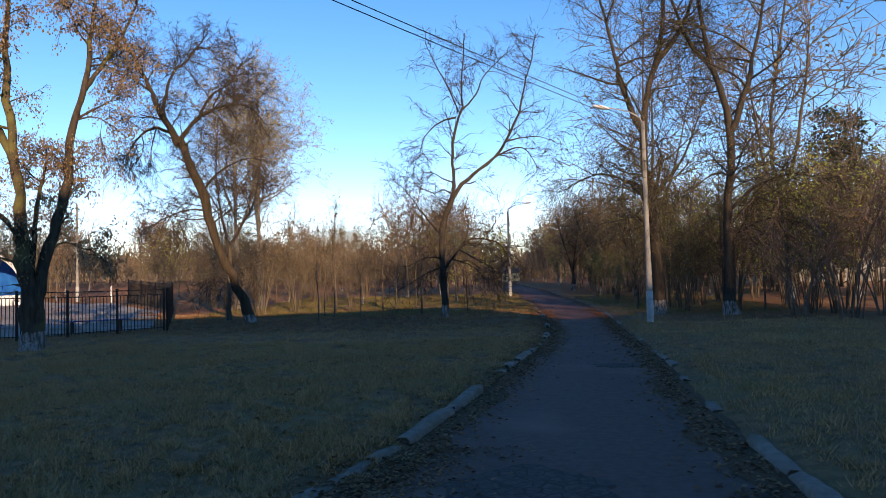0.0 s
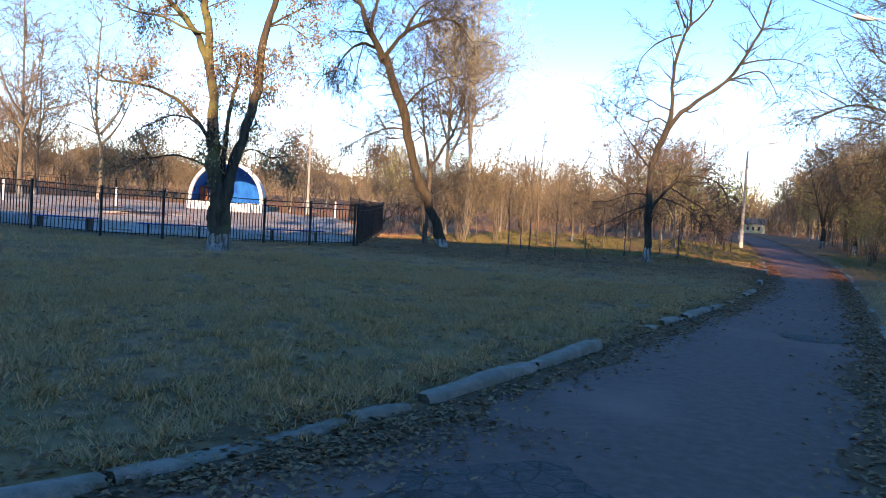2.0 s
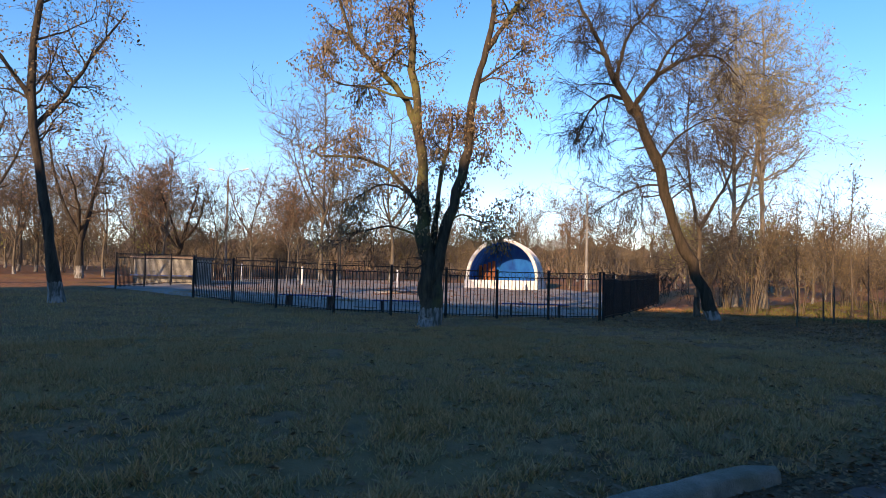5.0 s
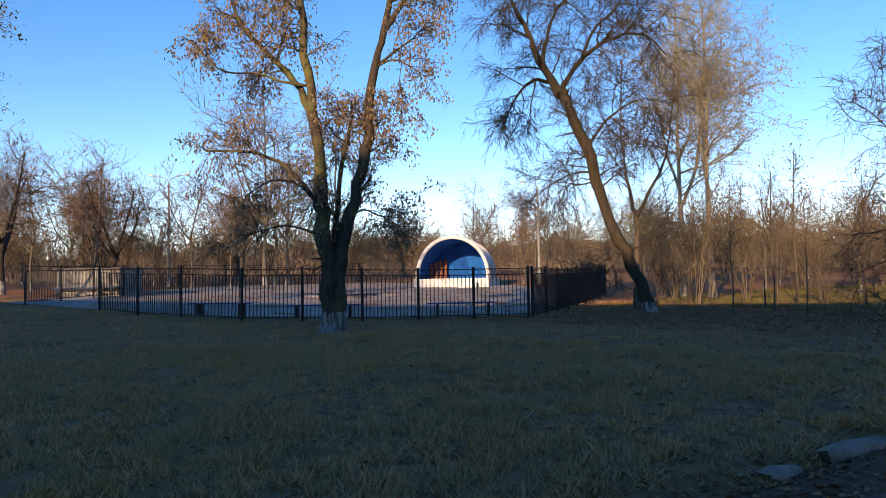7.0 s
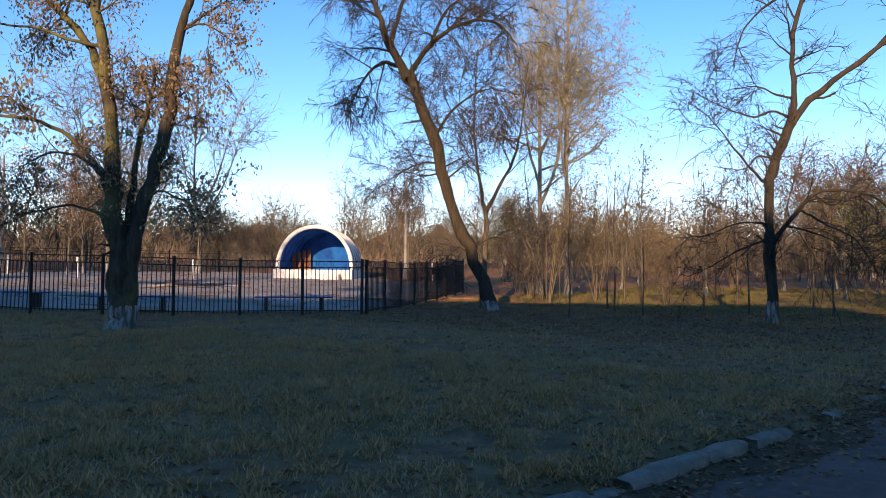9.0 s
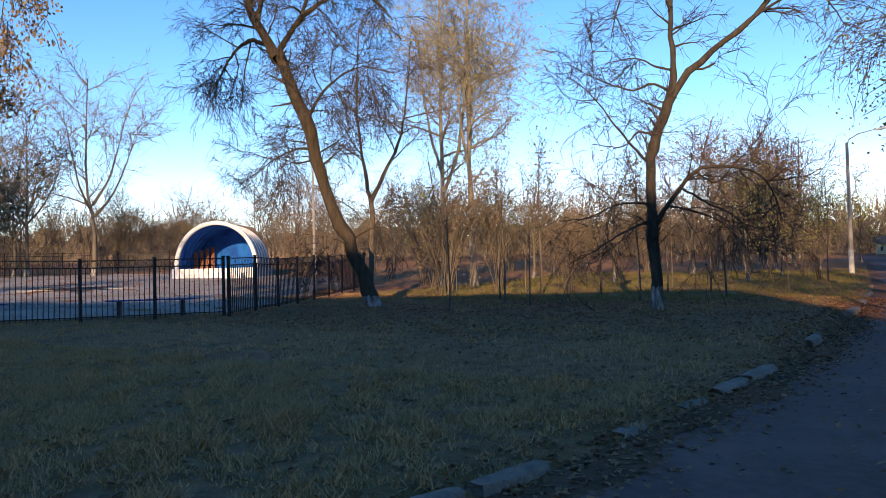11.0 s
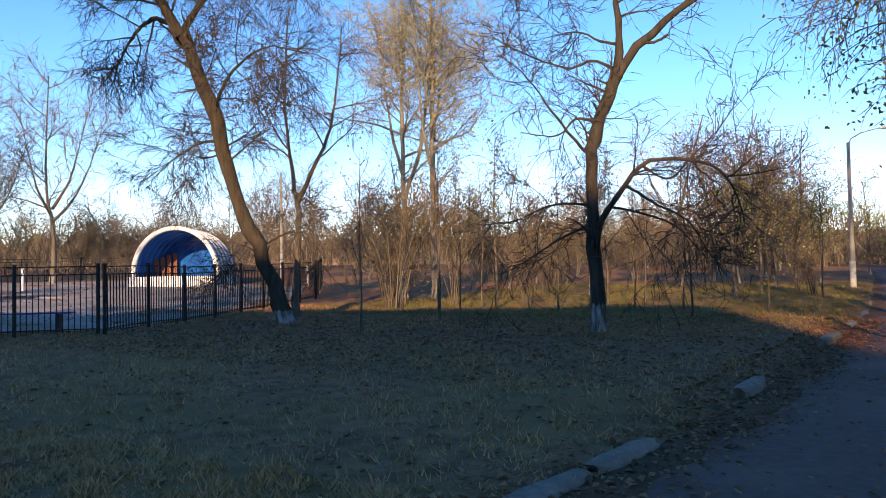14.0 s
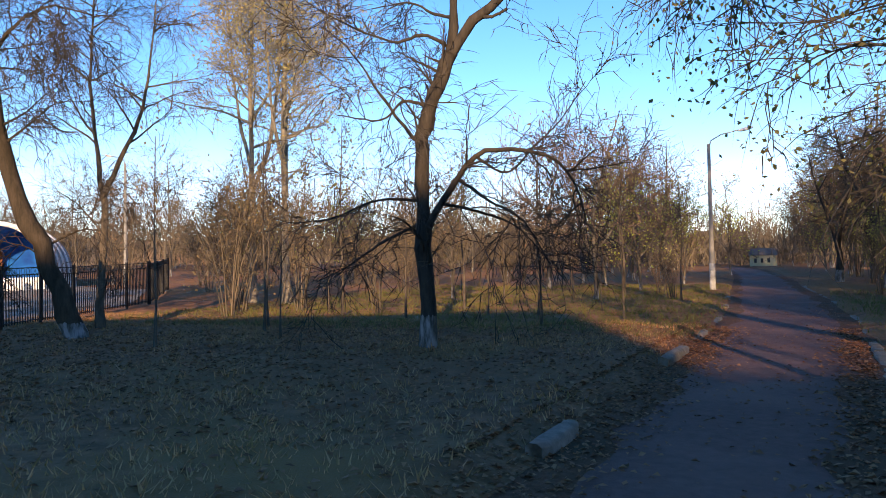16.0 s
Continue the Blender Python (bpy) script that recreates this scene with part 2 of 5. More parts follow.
M_LEAFG = leafmat("olive_green_leaves", (0.093, 0.106, 0.031), (0.159, 0.150, 0.050), (0.239, 0.187, 0.075), (0.133, 0.112, 0.050))
M_LEAFGY = leafmat("yellow_green_leaves", (0.303, 0.361, 0.066), (0.454, 0.484, 0.099), (0.227, 0.294, 0.055), (0.544, 0.484, 0.132))
M_LEAFR = leafmat("russet_leaves", (0.337, 0.167, 0.094), (0.428, 0.235, 0.131), (0.286, 0.156, 0.102), (0.388, 0.265, 0.168))
M_NEEDLE = leafmat("conifer_needles", (0.018, 0.03, 0.016), (0.03, 0.045, 0.022), (0.024, 0.038, 0.02), trans=0.1)
M_SOFTWHITE = pmat("sun_bleached_bark", (0.16, 0.136, 0.104), (0.288, 0.248, 0.2), 5, 0.95, 0.6, stretch=(1, 1, 0.3))
M_IRON = pmat("black_painted_iron", (0.012, 0.012, 0.014), (0.024, 0.023, 0.022), 8, 0.55, 0.15, c3=(0.05, 0.03, 0.02), c3_scale=6, c3_at=0.68)
M_BLUE = pmat("blue_bench_paint", (0.02, 0.06, 0.20), (0.035, 0.09, 0.28), 8, 0.6, 0.2, c3=(0.18, 0.19, 0.20), c3_scale=4, c3_at=0.66)
M_STAGEW = pmat("chipped_white_paint", (0.546, 0.546, 0.554), (0.704, 0.704, 0.704), 5, 0.75, 0.3, c3=(0.352, 0.343, 0.334), c3_scale=3.2, c3_at=0.6)
M_STAGEB = pmat("mottled_blue_paint", (0.002, 0.07, 0.30), (0.004, 0.125, 0.42), 1.6, 0.85, 0.2, c3=(0.004, 0.045, 0.22), c3_scale=0.9, c3_at=0.58, stretch=(1, 1, 0.45))
M_STAGEB.node_tree.nodes["Principled BSDF"].inputs["Specular IOR Level"].default_value = 0.08
M_STAGEGREY = pmat("weathered_sheet_roof", (0.22, 0.225, 0.235), (0.36, 0.36, 0.37), 3, 0.7, 0.3, c3=(0.14, 0.13, 0.13), c3_scale=2)
M_DOOR = pmat("red_brown_wood", (0.16, 0.055, 0.025), (0.27, 0.10, 0.045), 5, 0.7, 0.3, stretch=(4, 4, 0.6))
M_WALL = pmat("block_plaster", (0.34, 0.32, 0.29), (0.46, 0.44, 0.40), 1.5, 0.9, 0.3)
M_POLE = pmat("pole_concrete", (0.20, 0.19, 0.175), (0.30, 0.285, 0.265), 6, 0.9, 0.4, c3=(0.17, 0.16, 0.15), c3_scale=1.5)
M_FOOT = pmat("old_whitewash", (0.28, 0.275, 0.265), (0.42, 0.415, 0.40), 6, 0.9, 0.3, c3=(0.2, 0.19, 0.18), c3_scale=4, c3_at=0.58)
M_METAL = pmat("grey_metal", (0.25, 0.25, 0.26), (0.38, 0.38, 0.40), 8, 0.5, 0.1, metal=0.6)
M_LAMP = pmat("lamp_head", (0.55, 0.56, 0.58), (0.7, 0.7, 0.72), 8, 0.4, 0.05)
M_WIRE = pmat("wire_rubber", (0.02, 0.02, 0.02), (0.04, 0.04, 0.04), 8, 0.7, 0)
M_BOOTH = pmat("grey_plaster", (0.24, 0.235, 0.22), (0.38, 0.37, 0.35), 3, 0.9, 0.4, c3=(0.16, 0.15, 0.14), c3_scale=1.2)
M_HOUSE = pmat("yellow_plaster", (0.52, 0.42, 0.24), (0.62, 0.52, 0.32), 2, 0.9, 0.3)
M_ROOF = pmat("brown_roof", (0.14, 0.10, 0.08), (0.22, 0.16, 0.13), 3, 0.85, 0.4)
M_RISE = pmat("distant_woodland", (0.07, 0.055, 0.042), (0.17, 0.13, 0.095), 0.35, 0.95, 0.0, c3=(0.20, 0.12, 0.08), c3_scale=0.06, c3_at=0.55, rand=0)
M_PANE = pmat("dark_pane", (0.03, 0.035, 0.04), (0.05, 0.055, 0.06), 2, 0.15, 0)


# ---- mesh helpers ----
class Acc:
    def __init__(self):
        self.v, self.q, self.n = [], [], 0

    def add(self, verts, faces):
        verts = np.asarray(verts, float).reshape(-1, 3)
        self.v.append(verts)
        self.q.append(np.asarray(faces, int) + self.n)
        self.n += len(verts)

    def mesh(self, name, material, smooth=True):
        me = bpy.data.meshes.new(name)
        v = np.concatenate(self.v)
        groups = {}
        for f in self.q:
            groups.setdefault(f.shape[1], []).append(f)
        faces = []
        for k in groups:
            faces += np.concatenate(groups[k]).tolist()
        me.from_pydata(v.tolist(), [], faces)
        me.materials.append(material)
        if smooth:
            me.polygons.foreach_set("use_smooth", np.ones(len(me.polygons), bool))
        me.update()
        return me


def unit(a):
    return a / np.maximum(np.linalg.norm(a, axis=-1, keepdims=True), 1e-9)


def tube(acc, pts, rad, sides, cap=False):
    pts, rad = np.asarray(pts, float), np.asarray(rad, float)
    tang = unit(np.gradient(pts, axis=0))
    mean = np.abs(tang.mean(0))
    ref = np.zeros(3)
    ref[int(np.argmin(mean))] = 1
    n1 = unit(np.cross(tang, ref))
    n2 = np.cross(tang, n1)
    a = np.arange(sides) * 2 * np.pi / sides
    ring = pts[:, None] + rad[:, None, None] * (np.cos(a)[None, :, None] * n1[:, None] + np.sin(a)[None, :, None] * n2[:, None])
    i = np.arange(len(pts) - 1)[:, None] * sides
    j = np.arange(sides)[None]
    k = (j + 1) % sides
    acc.add(ring, np.stack([i + j, i + k, i + sides + k, i + sides + j], -1).reshape(-1, 4))
    if cap:
        m = acc.n - sides
        acc.q.append(np.array([list(range(m, m + sides))]))


def twigs(acc, p, d, length, r0, droop, rng, flat=False):
    """Many thin curved twigs at once; gives their middles, ends and directions."""
    n = len(p)
    d = unit(d)
    side = unit(np.cross(d, unit(rng.normal(size=(n, 3)))))
    up = np.cross(d, side)
    L = length[:, None]
    mid = p + d * L * 0.5 + side * L * rng.normal(0, 0.07, (n, 1)) + np.array([0, 0, -1]) * L * droop * 0.2
    end = p + d * L + side * L * rng.normal(0, 0.12, (n, 1)) + np.array([0, 0, -1]) * L * droop * 0.8
    if flat:
        w = side * r0
        v = np.stack([p - w, p + w, mid + w * 0.7, mid - w * 0.7, end], 1)
        b = np.arange(n)[:, None] * 5
        acc.add(v, b + np.array([0, 1, 2, 3]))
        acc.q.append(b + np.array([3, 2, 4]) + acc.n - 5 * n)
    else:
        offs = [side, -0.5 * side + 0.87 * up, -0.5 * side - 0.87 * up]
        v = np.stack([p + o * r0 for o in offs] + [mid + o * r0 * 0.75 for o in offs] + [end + o * r0 * 0.3 for o in offs], 1)
        b = np.arange(n)[:, None, None] * 9
        f = np.array([[0, 1, 4, 3], [1, 2, 5, 4], [2, 0, 3, 5], [3, 4, 7, 6], [4, 5, 8, 7], [5, 3, 6, 8]])
        acc.add(v, (b + f[None]).reshape(-1, 4))
    return mid, end, unit(end - p)


def leaves(acc, p, size, rng, hang=0.3):
    n = len(p)
    d = rng.normal(size=(n, 3))
    d[:, 2] -= hang * 2
    d = unit(d)
    s = unit(np.cross(d, rng.normal(size=(n, 3))))
    up = np.cross(d, s)
    L = (size * rng.uniform(0.6, 1.3, n))[:, None]
    v = np.stack([p, p + d * L * 0.5 + s * L * 0.3 + up * L * 0.08, p + d * L, p + d * L * 0.5 - s * L * 0.3 + up * L * 0.08], 1)
    acc.add(v, np.arange(n)[:, None] * 4 + np.array([0, 1, 2, 3]))


def part(name, data, material, parent, label="", smooth=True):
    """Links one mesh as a part of a thing."""
    me = data.mesh(name, material, smooth) if isinstance(data, Acc) else data
    ob = new(name, me)
    ob.parent = parent
    return tagged(ob, label)


def bm_mesh(name, bm, material, bevel=0.0, smooth=False):
    if bevel:
        bmesh.ops.bevel(bm, geom=bm.edges[:], offset=bevel, segments=2, affect="EDGES", profile=0.6)
    me = bpy.data.meshes.new(name)
    bm.to_mesh(me)
    bm.free()
    me.materials.append(material)
    if smooth:
        me.polygons.foreach_set("use_smooth", np.ones(len(me.polygons), bool))
    return me


def box_bm(x0, y0, z0, x1, y1, z1, bm=None):
    bm = bm or bmesh.new()
    bmesh.ops.create_cube(bm, size=1, matrix=Matrix.Translation(((x0 + x1) / 2, (y0 + y1) / 2, (z0 + z1) / 2)) @ Matrix.Diagonal((x1 - x0, y1 - y0, z1 - z0, 1)))
    return bm


def empty(name, m=None):
    ob = new(name)
    ob.empty_display_size = 0.2
    if m is not None:
        ob.matrix_world = m
    return ob


# ---- the lie of the land ----
def soft(v, s=90.0):
    v = np.logaddexp(0, np.asarray(v, float) * 0.6) / 0.6
    return s * (1 - np.exp(-v / s))


LEFT = np.array([(-60, -9.0), (-12, -0.2), (-6, 0.9), (-1.4, 1.81), (0.1, 2.22), (1.5, 2.6), (5.8, 3.3), (8.8, 3.66), (12, 4.24), (17.2, 4.75), (20.5, 4.85), (27, 4.9), (36, 4.7), (48, 3.8), (62, 2.8), (80, 1.0), (110, -3)])
RIGHT = np.array([(-60, -4.2), (-12, 4.9), (-6, 5.5), (-0.3, 6.2), (1.6, 6.3), (5.0, 6.46), (8.3, 6.85), (11, 7.0), (17.5, 7.35), (26, 7.75), (34, 7.9), (42, 7.5), (48, 6.9), (62, 5.9), (80, 4.0), (110, 0)])


def edge_l(y):
    return np.interp(y, LEFT[:, 0], LEFT[:, 1])


def edge_r(y):
    return np.interp(y, RIGHT[:, 0], RIGHT[:, 1])


def base_z(x, y):
    return 0.04 * soft(-np.asarray(x, float) - 11.5) + 0.01 * soft(np.asarray(y, float) - 20) + 0.018 * soft(np.asarray(y, float) - 36)


def waves(x, y, seed, short, long, n=14):
    """Uneven relief with no direction: a sum of random waves, about one in height."""
    r = np.random.default_rng(seed)
    out = 0
    for _ in range(n):
        a, w, ph = r.uniform(0, 6.28), 6.28 / math.exp(r.uniform(math.log(short), math.log(long))), r.uniform(0, 6.28)
        out = out + np.sin(w * (x * math.cos(a) + y * math.sin(a)) + ph)
    return out / math.sqrt(n / 2)


def lawn_z(x, y):
    x, y = np.asarray(x, float), np.asarray(y, float)
    bump = 0.022 * waves(x, y, 1, 1.5, 7.0)
    inside = np.clip(np.minimum(x - edge_l(y), edge_r(y) - x) / 0.55 + 0.5, 0, 1)
    return base_z(x, y) + (0.07 + bump) * (1 - inside) - 0.05 * inside


def gz(x, y):
    return float(lawn_z(x, y))


def axis(stops):
    out = []
    for a, b, s in stops:
        out += list(np.arange(a, b, s))
    return np.array(out + [stops[-1][1]])


def sheet(name, xs, ys, material, zf):
    X, Y = np.meshgrid(xs, ys)
    acc = Acc()
    nx = len(xs)
    i = np.arange(len(ys) - 1)[:, None] * nx + np.arange(nx - 1)[None]
    acc.add(np.stack([X, Y, zf(X, Y)], -1), np.stack([i, i + 1, i + nx + 1, i + nx], -1).reshape(-1, 4))
    return new(name, acc.mesh(name, material))


ground = sheet("ground", axis([(-900, -200, 100), (-200, -60, 10), (-60, -20, 1.5), (-20, 0, 0.5), (0, 9, 0.15), (9, 30, 0.75), (30, 90, 5), (90, 300, 30), (300, 900, 100)]),
               axis([(-900, -200, 100), (-200, -40, 10), (-40, -10, 1.5), (-10, 40, 0.4), (40, 80, 1.5), (80, 200, 10), (200, 1000, 100)]), M_LAWN, lawn_z)
tagged(ground, "patchy short autumn grass over dark earth", "ground", kind="structure")


def strip(name, ys, fl, fr, n, material, dz, label, cat):
    acc = Acc()
    t = np.linspace(0, 1, n)
    l, r = fl(ys), fr(ys)
    X = l[:, None] + (r - l)[:, None] * t[None]
    Y = np.repeat(ys[:, None], n, 1)
    Z = base_z(X, Y) + dz + 0.018 * np.sin(np.pi * t)[None]
    i = np.arange(len(ys) - 1)[:, None] * n + np.arange(n - 1)[None]
    acc.add(np.stack([X, Y, Z], -1), np.stack([i, i + 1, i + n + 1, i + n], -1).reshape(-1, 4))
    return tagged(new(name, acc.mesh(name, material)), label, cat, kind="structure")


YS = axis([(-55, -8, 1.0), (-8, 30, 0.25), (30, 105, 1.0)])
wob = lambda y, s: 0.10 * np.sin(y * 1.7 + s) + 0.07 * np.sin(y * 4.1 + 2 * s)
road = strip("path", YS, lambda y: edge_l(y) + 0.15, lambda y: edge_r(y) - 0.1, 10, M_ASPHALT, -0.02, "narrow worn grey asphalt park path", "path")
strip("leaf_verge", YS, lambda y: edge_l(y) - 0.05, lambda y: edge_l(y) + 0.45 + wob(y, 0.3), 5, M_LITTER, -0.012, "brown leaf litter along the path edge", "leaf litter")
strip("leaf_verge", YS, lambda y: edge_r(y) - 0.5 + wob(y, 1.3), lambda y: edge_r(y) + 0.25, 5, M_LITTER, -0.010, "brown leaf litter along the path edge", "leaf litter")


# ---- kerb stones ----
def kerb_stone(y0, y1, ef, proud, rng, mat, side=-1):
    n = max(3, int((y1 - y0) / 0.18))
    ys = np.linspace(y0, y1, n)
    prof = np.array([(-0.1, -0.2), (-0.1, -0.03), (-0.085, 0.0), (-0.05, 0.02), (0.045, 0.018), (0.085, -0.002), (0.1, -0.035), (0.105, -0.2)])
    acc = Acc()
    m = len(prof)
    v = []
    for i, y in enumerate(ys):
        e = float(ef(y))
        endw = 0.72 if i in (0, n - 1) else 1.0
        jit = rng.normal(0, 0.006, (m, 2))
        for (dx, dz), j in zip(prof, jit):
            top = proud if dz > -0.1 else 0
            v.append((e + dx * endw + j[0], y + rng.normal(0, 0.008), gz(e + side, y) - 0.05 + (dz if dz < -0.1 else dz * endw + top - 0.012) + j[1]))
    f = [(i * m + k, i * m + k + 1, (i + 1) * m + k + 1, (i + 1) * m + k) for i in range(n - 1) for k in range(m - 1)]
    acc.add(v, f)
    acc.q.append(np.array([list(range(m))]) + acc.n - len(v))
    acc.q.append(np.array([list(range(m))[::-1]]) + acc.n - m)
    ob = new("kerb_stone", acc.mesh("kerb_stone", mat))
    return tagged(ob, "weathered grey concrete kerb stone at the path edge", "kerb stone", "kerb stones along the path")


rng = np.random.default_rng(5)
for y0, y1, pr in [(-9.2, -8.1, .05), (-8, -7, .04), (-6.9, -5.9, .05), (-5.8, -4.6, .04), (-4.5, -3.3, .05), (-3.2, -2.1, .05), (-2.05, -0.95, .05), (-0.9, 0.05, .06), (0.1, 0.75, .05), (0.82, 1.4, .05),
                   (1.62, 3.6, .09), (3.63, 5.38, .09), (7.55, 7.9, .02), (8.3, 9.22, .05), (9.24, 9.6, .01), (9.62, 10.6, .06), (10.62, 11.2, .05), (11.35, 12.0, .04), (13.1, 13.5, .05), (14.35, 14.95, .02),
                   (15.25, 16.15, .06), (16.25, 17.2, .06), (19.7, 20.65, .08), (25.2, 27.2, .07), (29, 30.6, .02), (33, 34.4, .02), (38, 39.5, .03), (42, 44, .03)]:
    kerb_stone(y0, y1, edge_l, pr, rng, M_KERB)
for y0, y1, pr in [(-4, -2.7, .02), (-2.5, -1.1, .02), (-1.0, 0.3, .06), (0.35, 1.7, .06), (3.4, 4.0, .01), (6.2, 6.9, .02), (8.1, 9.2, .03), (9.3, 10.6, .04), (10.8, 11.4, .02), (14, 14.8, .01)]:
    kerb_stone(y0, y1, edge_r, pr, rng, M_KERB, 1)
for k in range(14):
    kerb_stone(21 + k * 2.2, 23.1 + k * 2.2, edge_r, -0.015, rng, M_KERB, 1)


# ---- patches in the asphalt ----
def patch(name, cx, cy, rx, ry, material, dz, label, seed):
    r = np.random.default_rng(seed)
    n, k = 40, 5
    a = np.linspace(0, 2 * np.pi, n, endpoint=False)
    w = 1 + 0.12 * np.sin(3 * a + seed) + 0.09 * np.sin(5 * a + 2 * seed) + 0.05 * np.sin(9 * a) + r.normal(0, 0.02, n)
    v = [(0, 0, 0)]
    for i in range(1, k + 1):
        for q, ww in zip(a, w):
            v.append((rx * ww * math.cos(q) * i / k, ry * ww * math.sin(q) * i / k, 0))
    v = [(x, y, path_top(cx + x, cy + y) - path_top(cx, cy) + dz * (1 if math.hypot(x / rx, y / ry) < 0.97 else 0.2)) for x, y, _ in v]
    f3 = [(0, 1 + i, 1 + (i + 1) % n) for i in range(n)]
    f4 = [(1 + j * n + i, 1 + (j + 1) * n + i, 1 + (j + 1) * n + (i + 1) % n, 1 + j * n + (i + 1) % n) for j in range(k - 1) for i in range(n)]
    acc = Acc()
    acc.add(v, f4)
    acc.q.append(np.array(f3))
    ob = new(name, acc.mesh(name, material))
    ob.location = (cx, cy, path_top(cx, cy))
    return tagged(ob, label, "asphalt patch", kind="structure")


def path_top(x, y):
    l, r = float(edge_l(y)) + 0.15, float(edge_r(y)) - 0.1
    t = min(max((x - l) / (r - l), 0), 1)
    return float(base_z(x, y)) - 0.02 + 0.018 * math.sin(math.pi * t) + 0.004


patch("broken_asphalt", 3.95, 0.05, 0.72, 0.6, M_CRACK, 0.006, "dark broken patch of cracked asphalt", 3)
patch("asphalt_patch", 2.75, -2.6, 0.72, 1.9, M_PATCH, 0.010, "smooth pale patch of newer asphalt", 5)
patch("broken_asphalt", 5.8, 8.6, 0.5, 0.35, M_CRACK, 0.008, "small worn patch in the asphalt", 7)


# ---- trees ----
def curve_pts(p, d, length, n, bend, lift, rng):
    pts = [np.array(p, float)]
    d = np.array(d, float)
    for _ in range(n):
        d = d + rng.normal(0, bend, 3) + np.array([0, 0, lift])
        d /= np.linalg.norm(d)
        pts.append(pts[-1] + d * length / n)
    return np.array(pts)


def along_poly(pts, s):
    seg = np.linalg.norm(np.diff(pts, axis=0), axis=1)
    c = np.concatenate([[0], np.cumsum(seg)]) / seg.sum()
    q = np.array([np.interp(s, c, pts[:, k]) for k in range(3)])
    q2 = np.array([np.interp(min(s + 0.03, 1), c, pts[:, k]) for k in range(3)])
    q1 = np.array([np.interp(max(s - 0.03, 0), c, pts[:, k]) for k in range(3)])
    t = q2 - q1
    return q, t / max(np.linalg.norm(t), 1e-6)


def smooth_poly(ctrl, n, jit, rng):
    c = np.array(ctrl, float)
    u = np.linspace(0, len(c) - 1, n)
    i = np.clip(u.astype(int), 0, len(c) - 2)
    f = (u - i)[:, None]
    p0, p1, p2, p3 = c[np.maximum(i - 1, 0)], c[i], c[i + 1], c[np.minimum(i + 2, len(c) - 1)]
    q = 0.5 * (2 * p1 + (p2 - p0) * f + (2 * p0 - 5 * p1 + 4 * p2 - p3) * f ** 2 + (3 * p1 - p0 - 3 * p2 + p3) * f ** 3)
    j = rng.normal(0, jit, q.shape)
    j[0] = 0
    return q + j


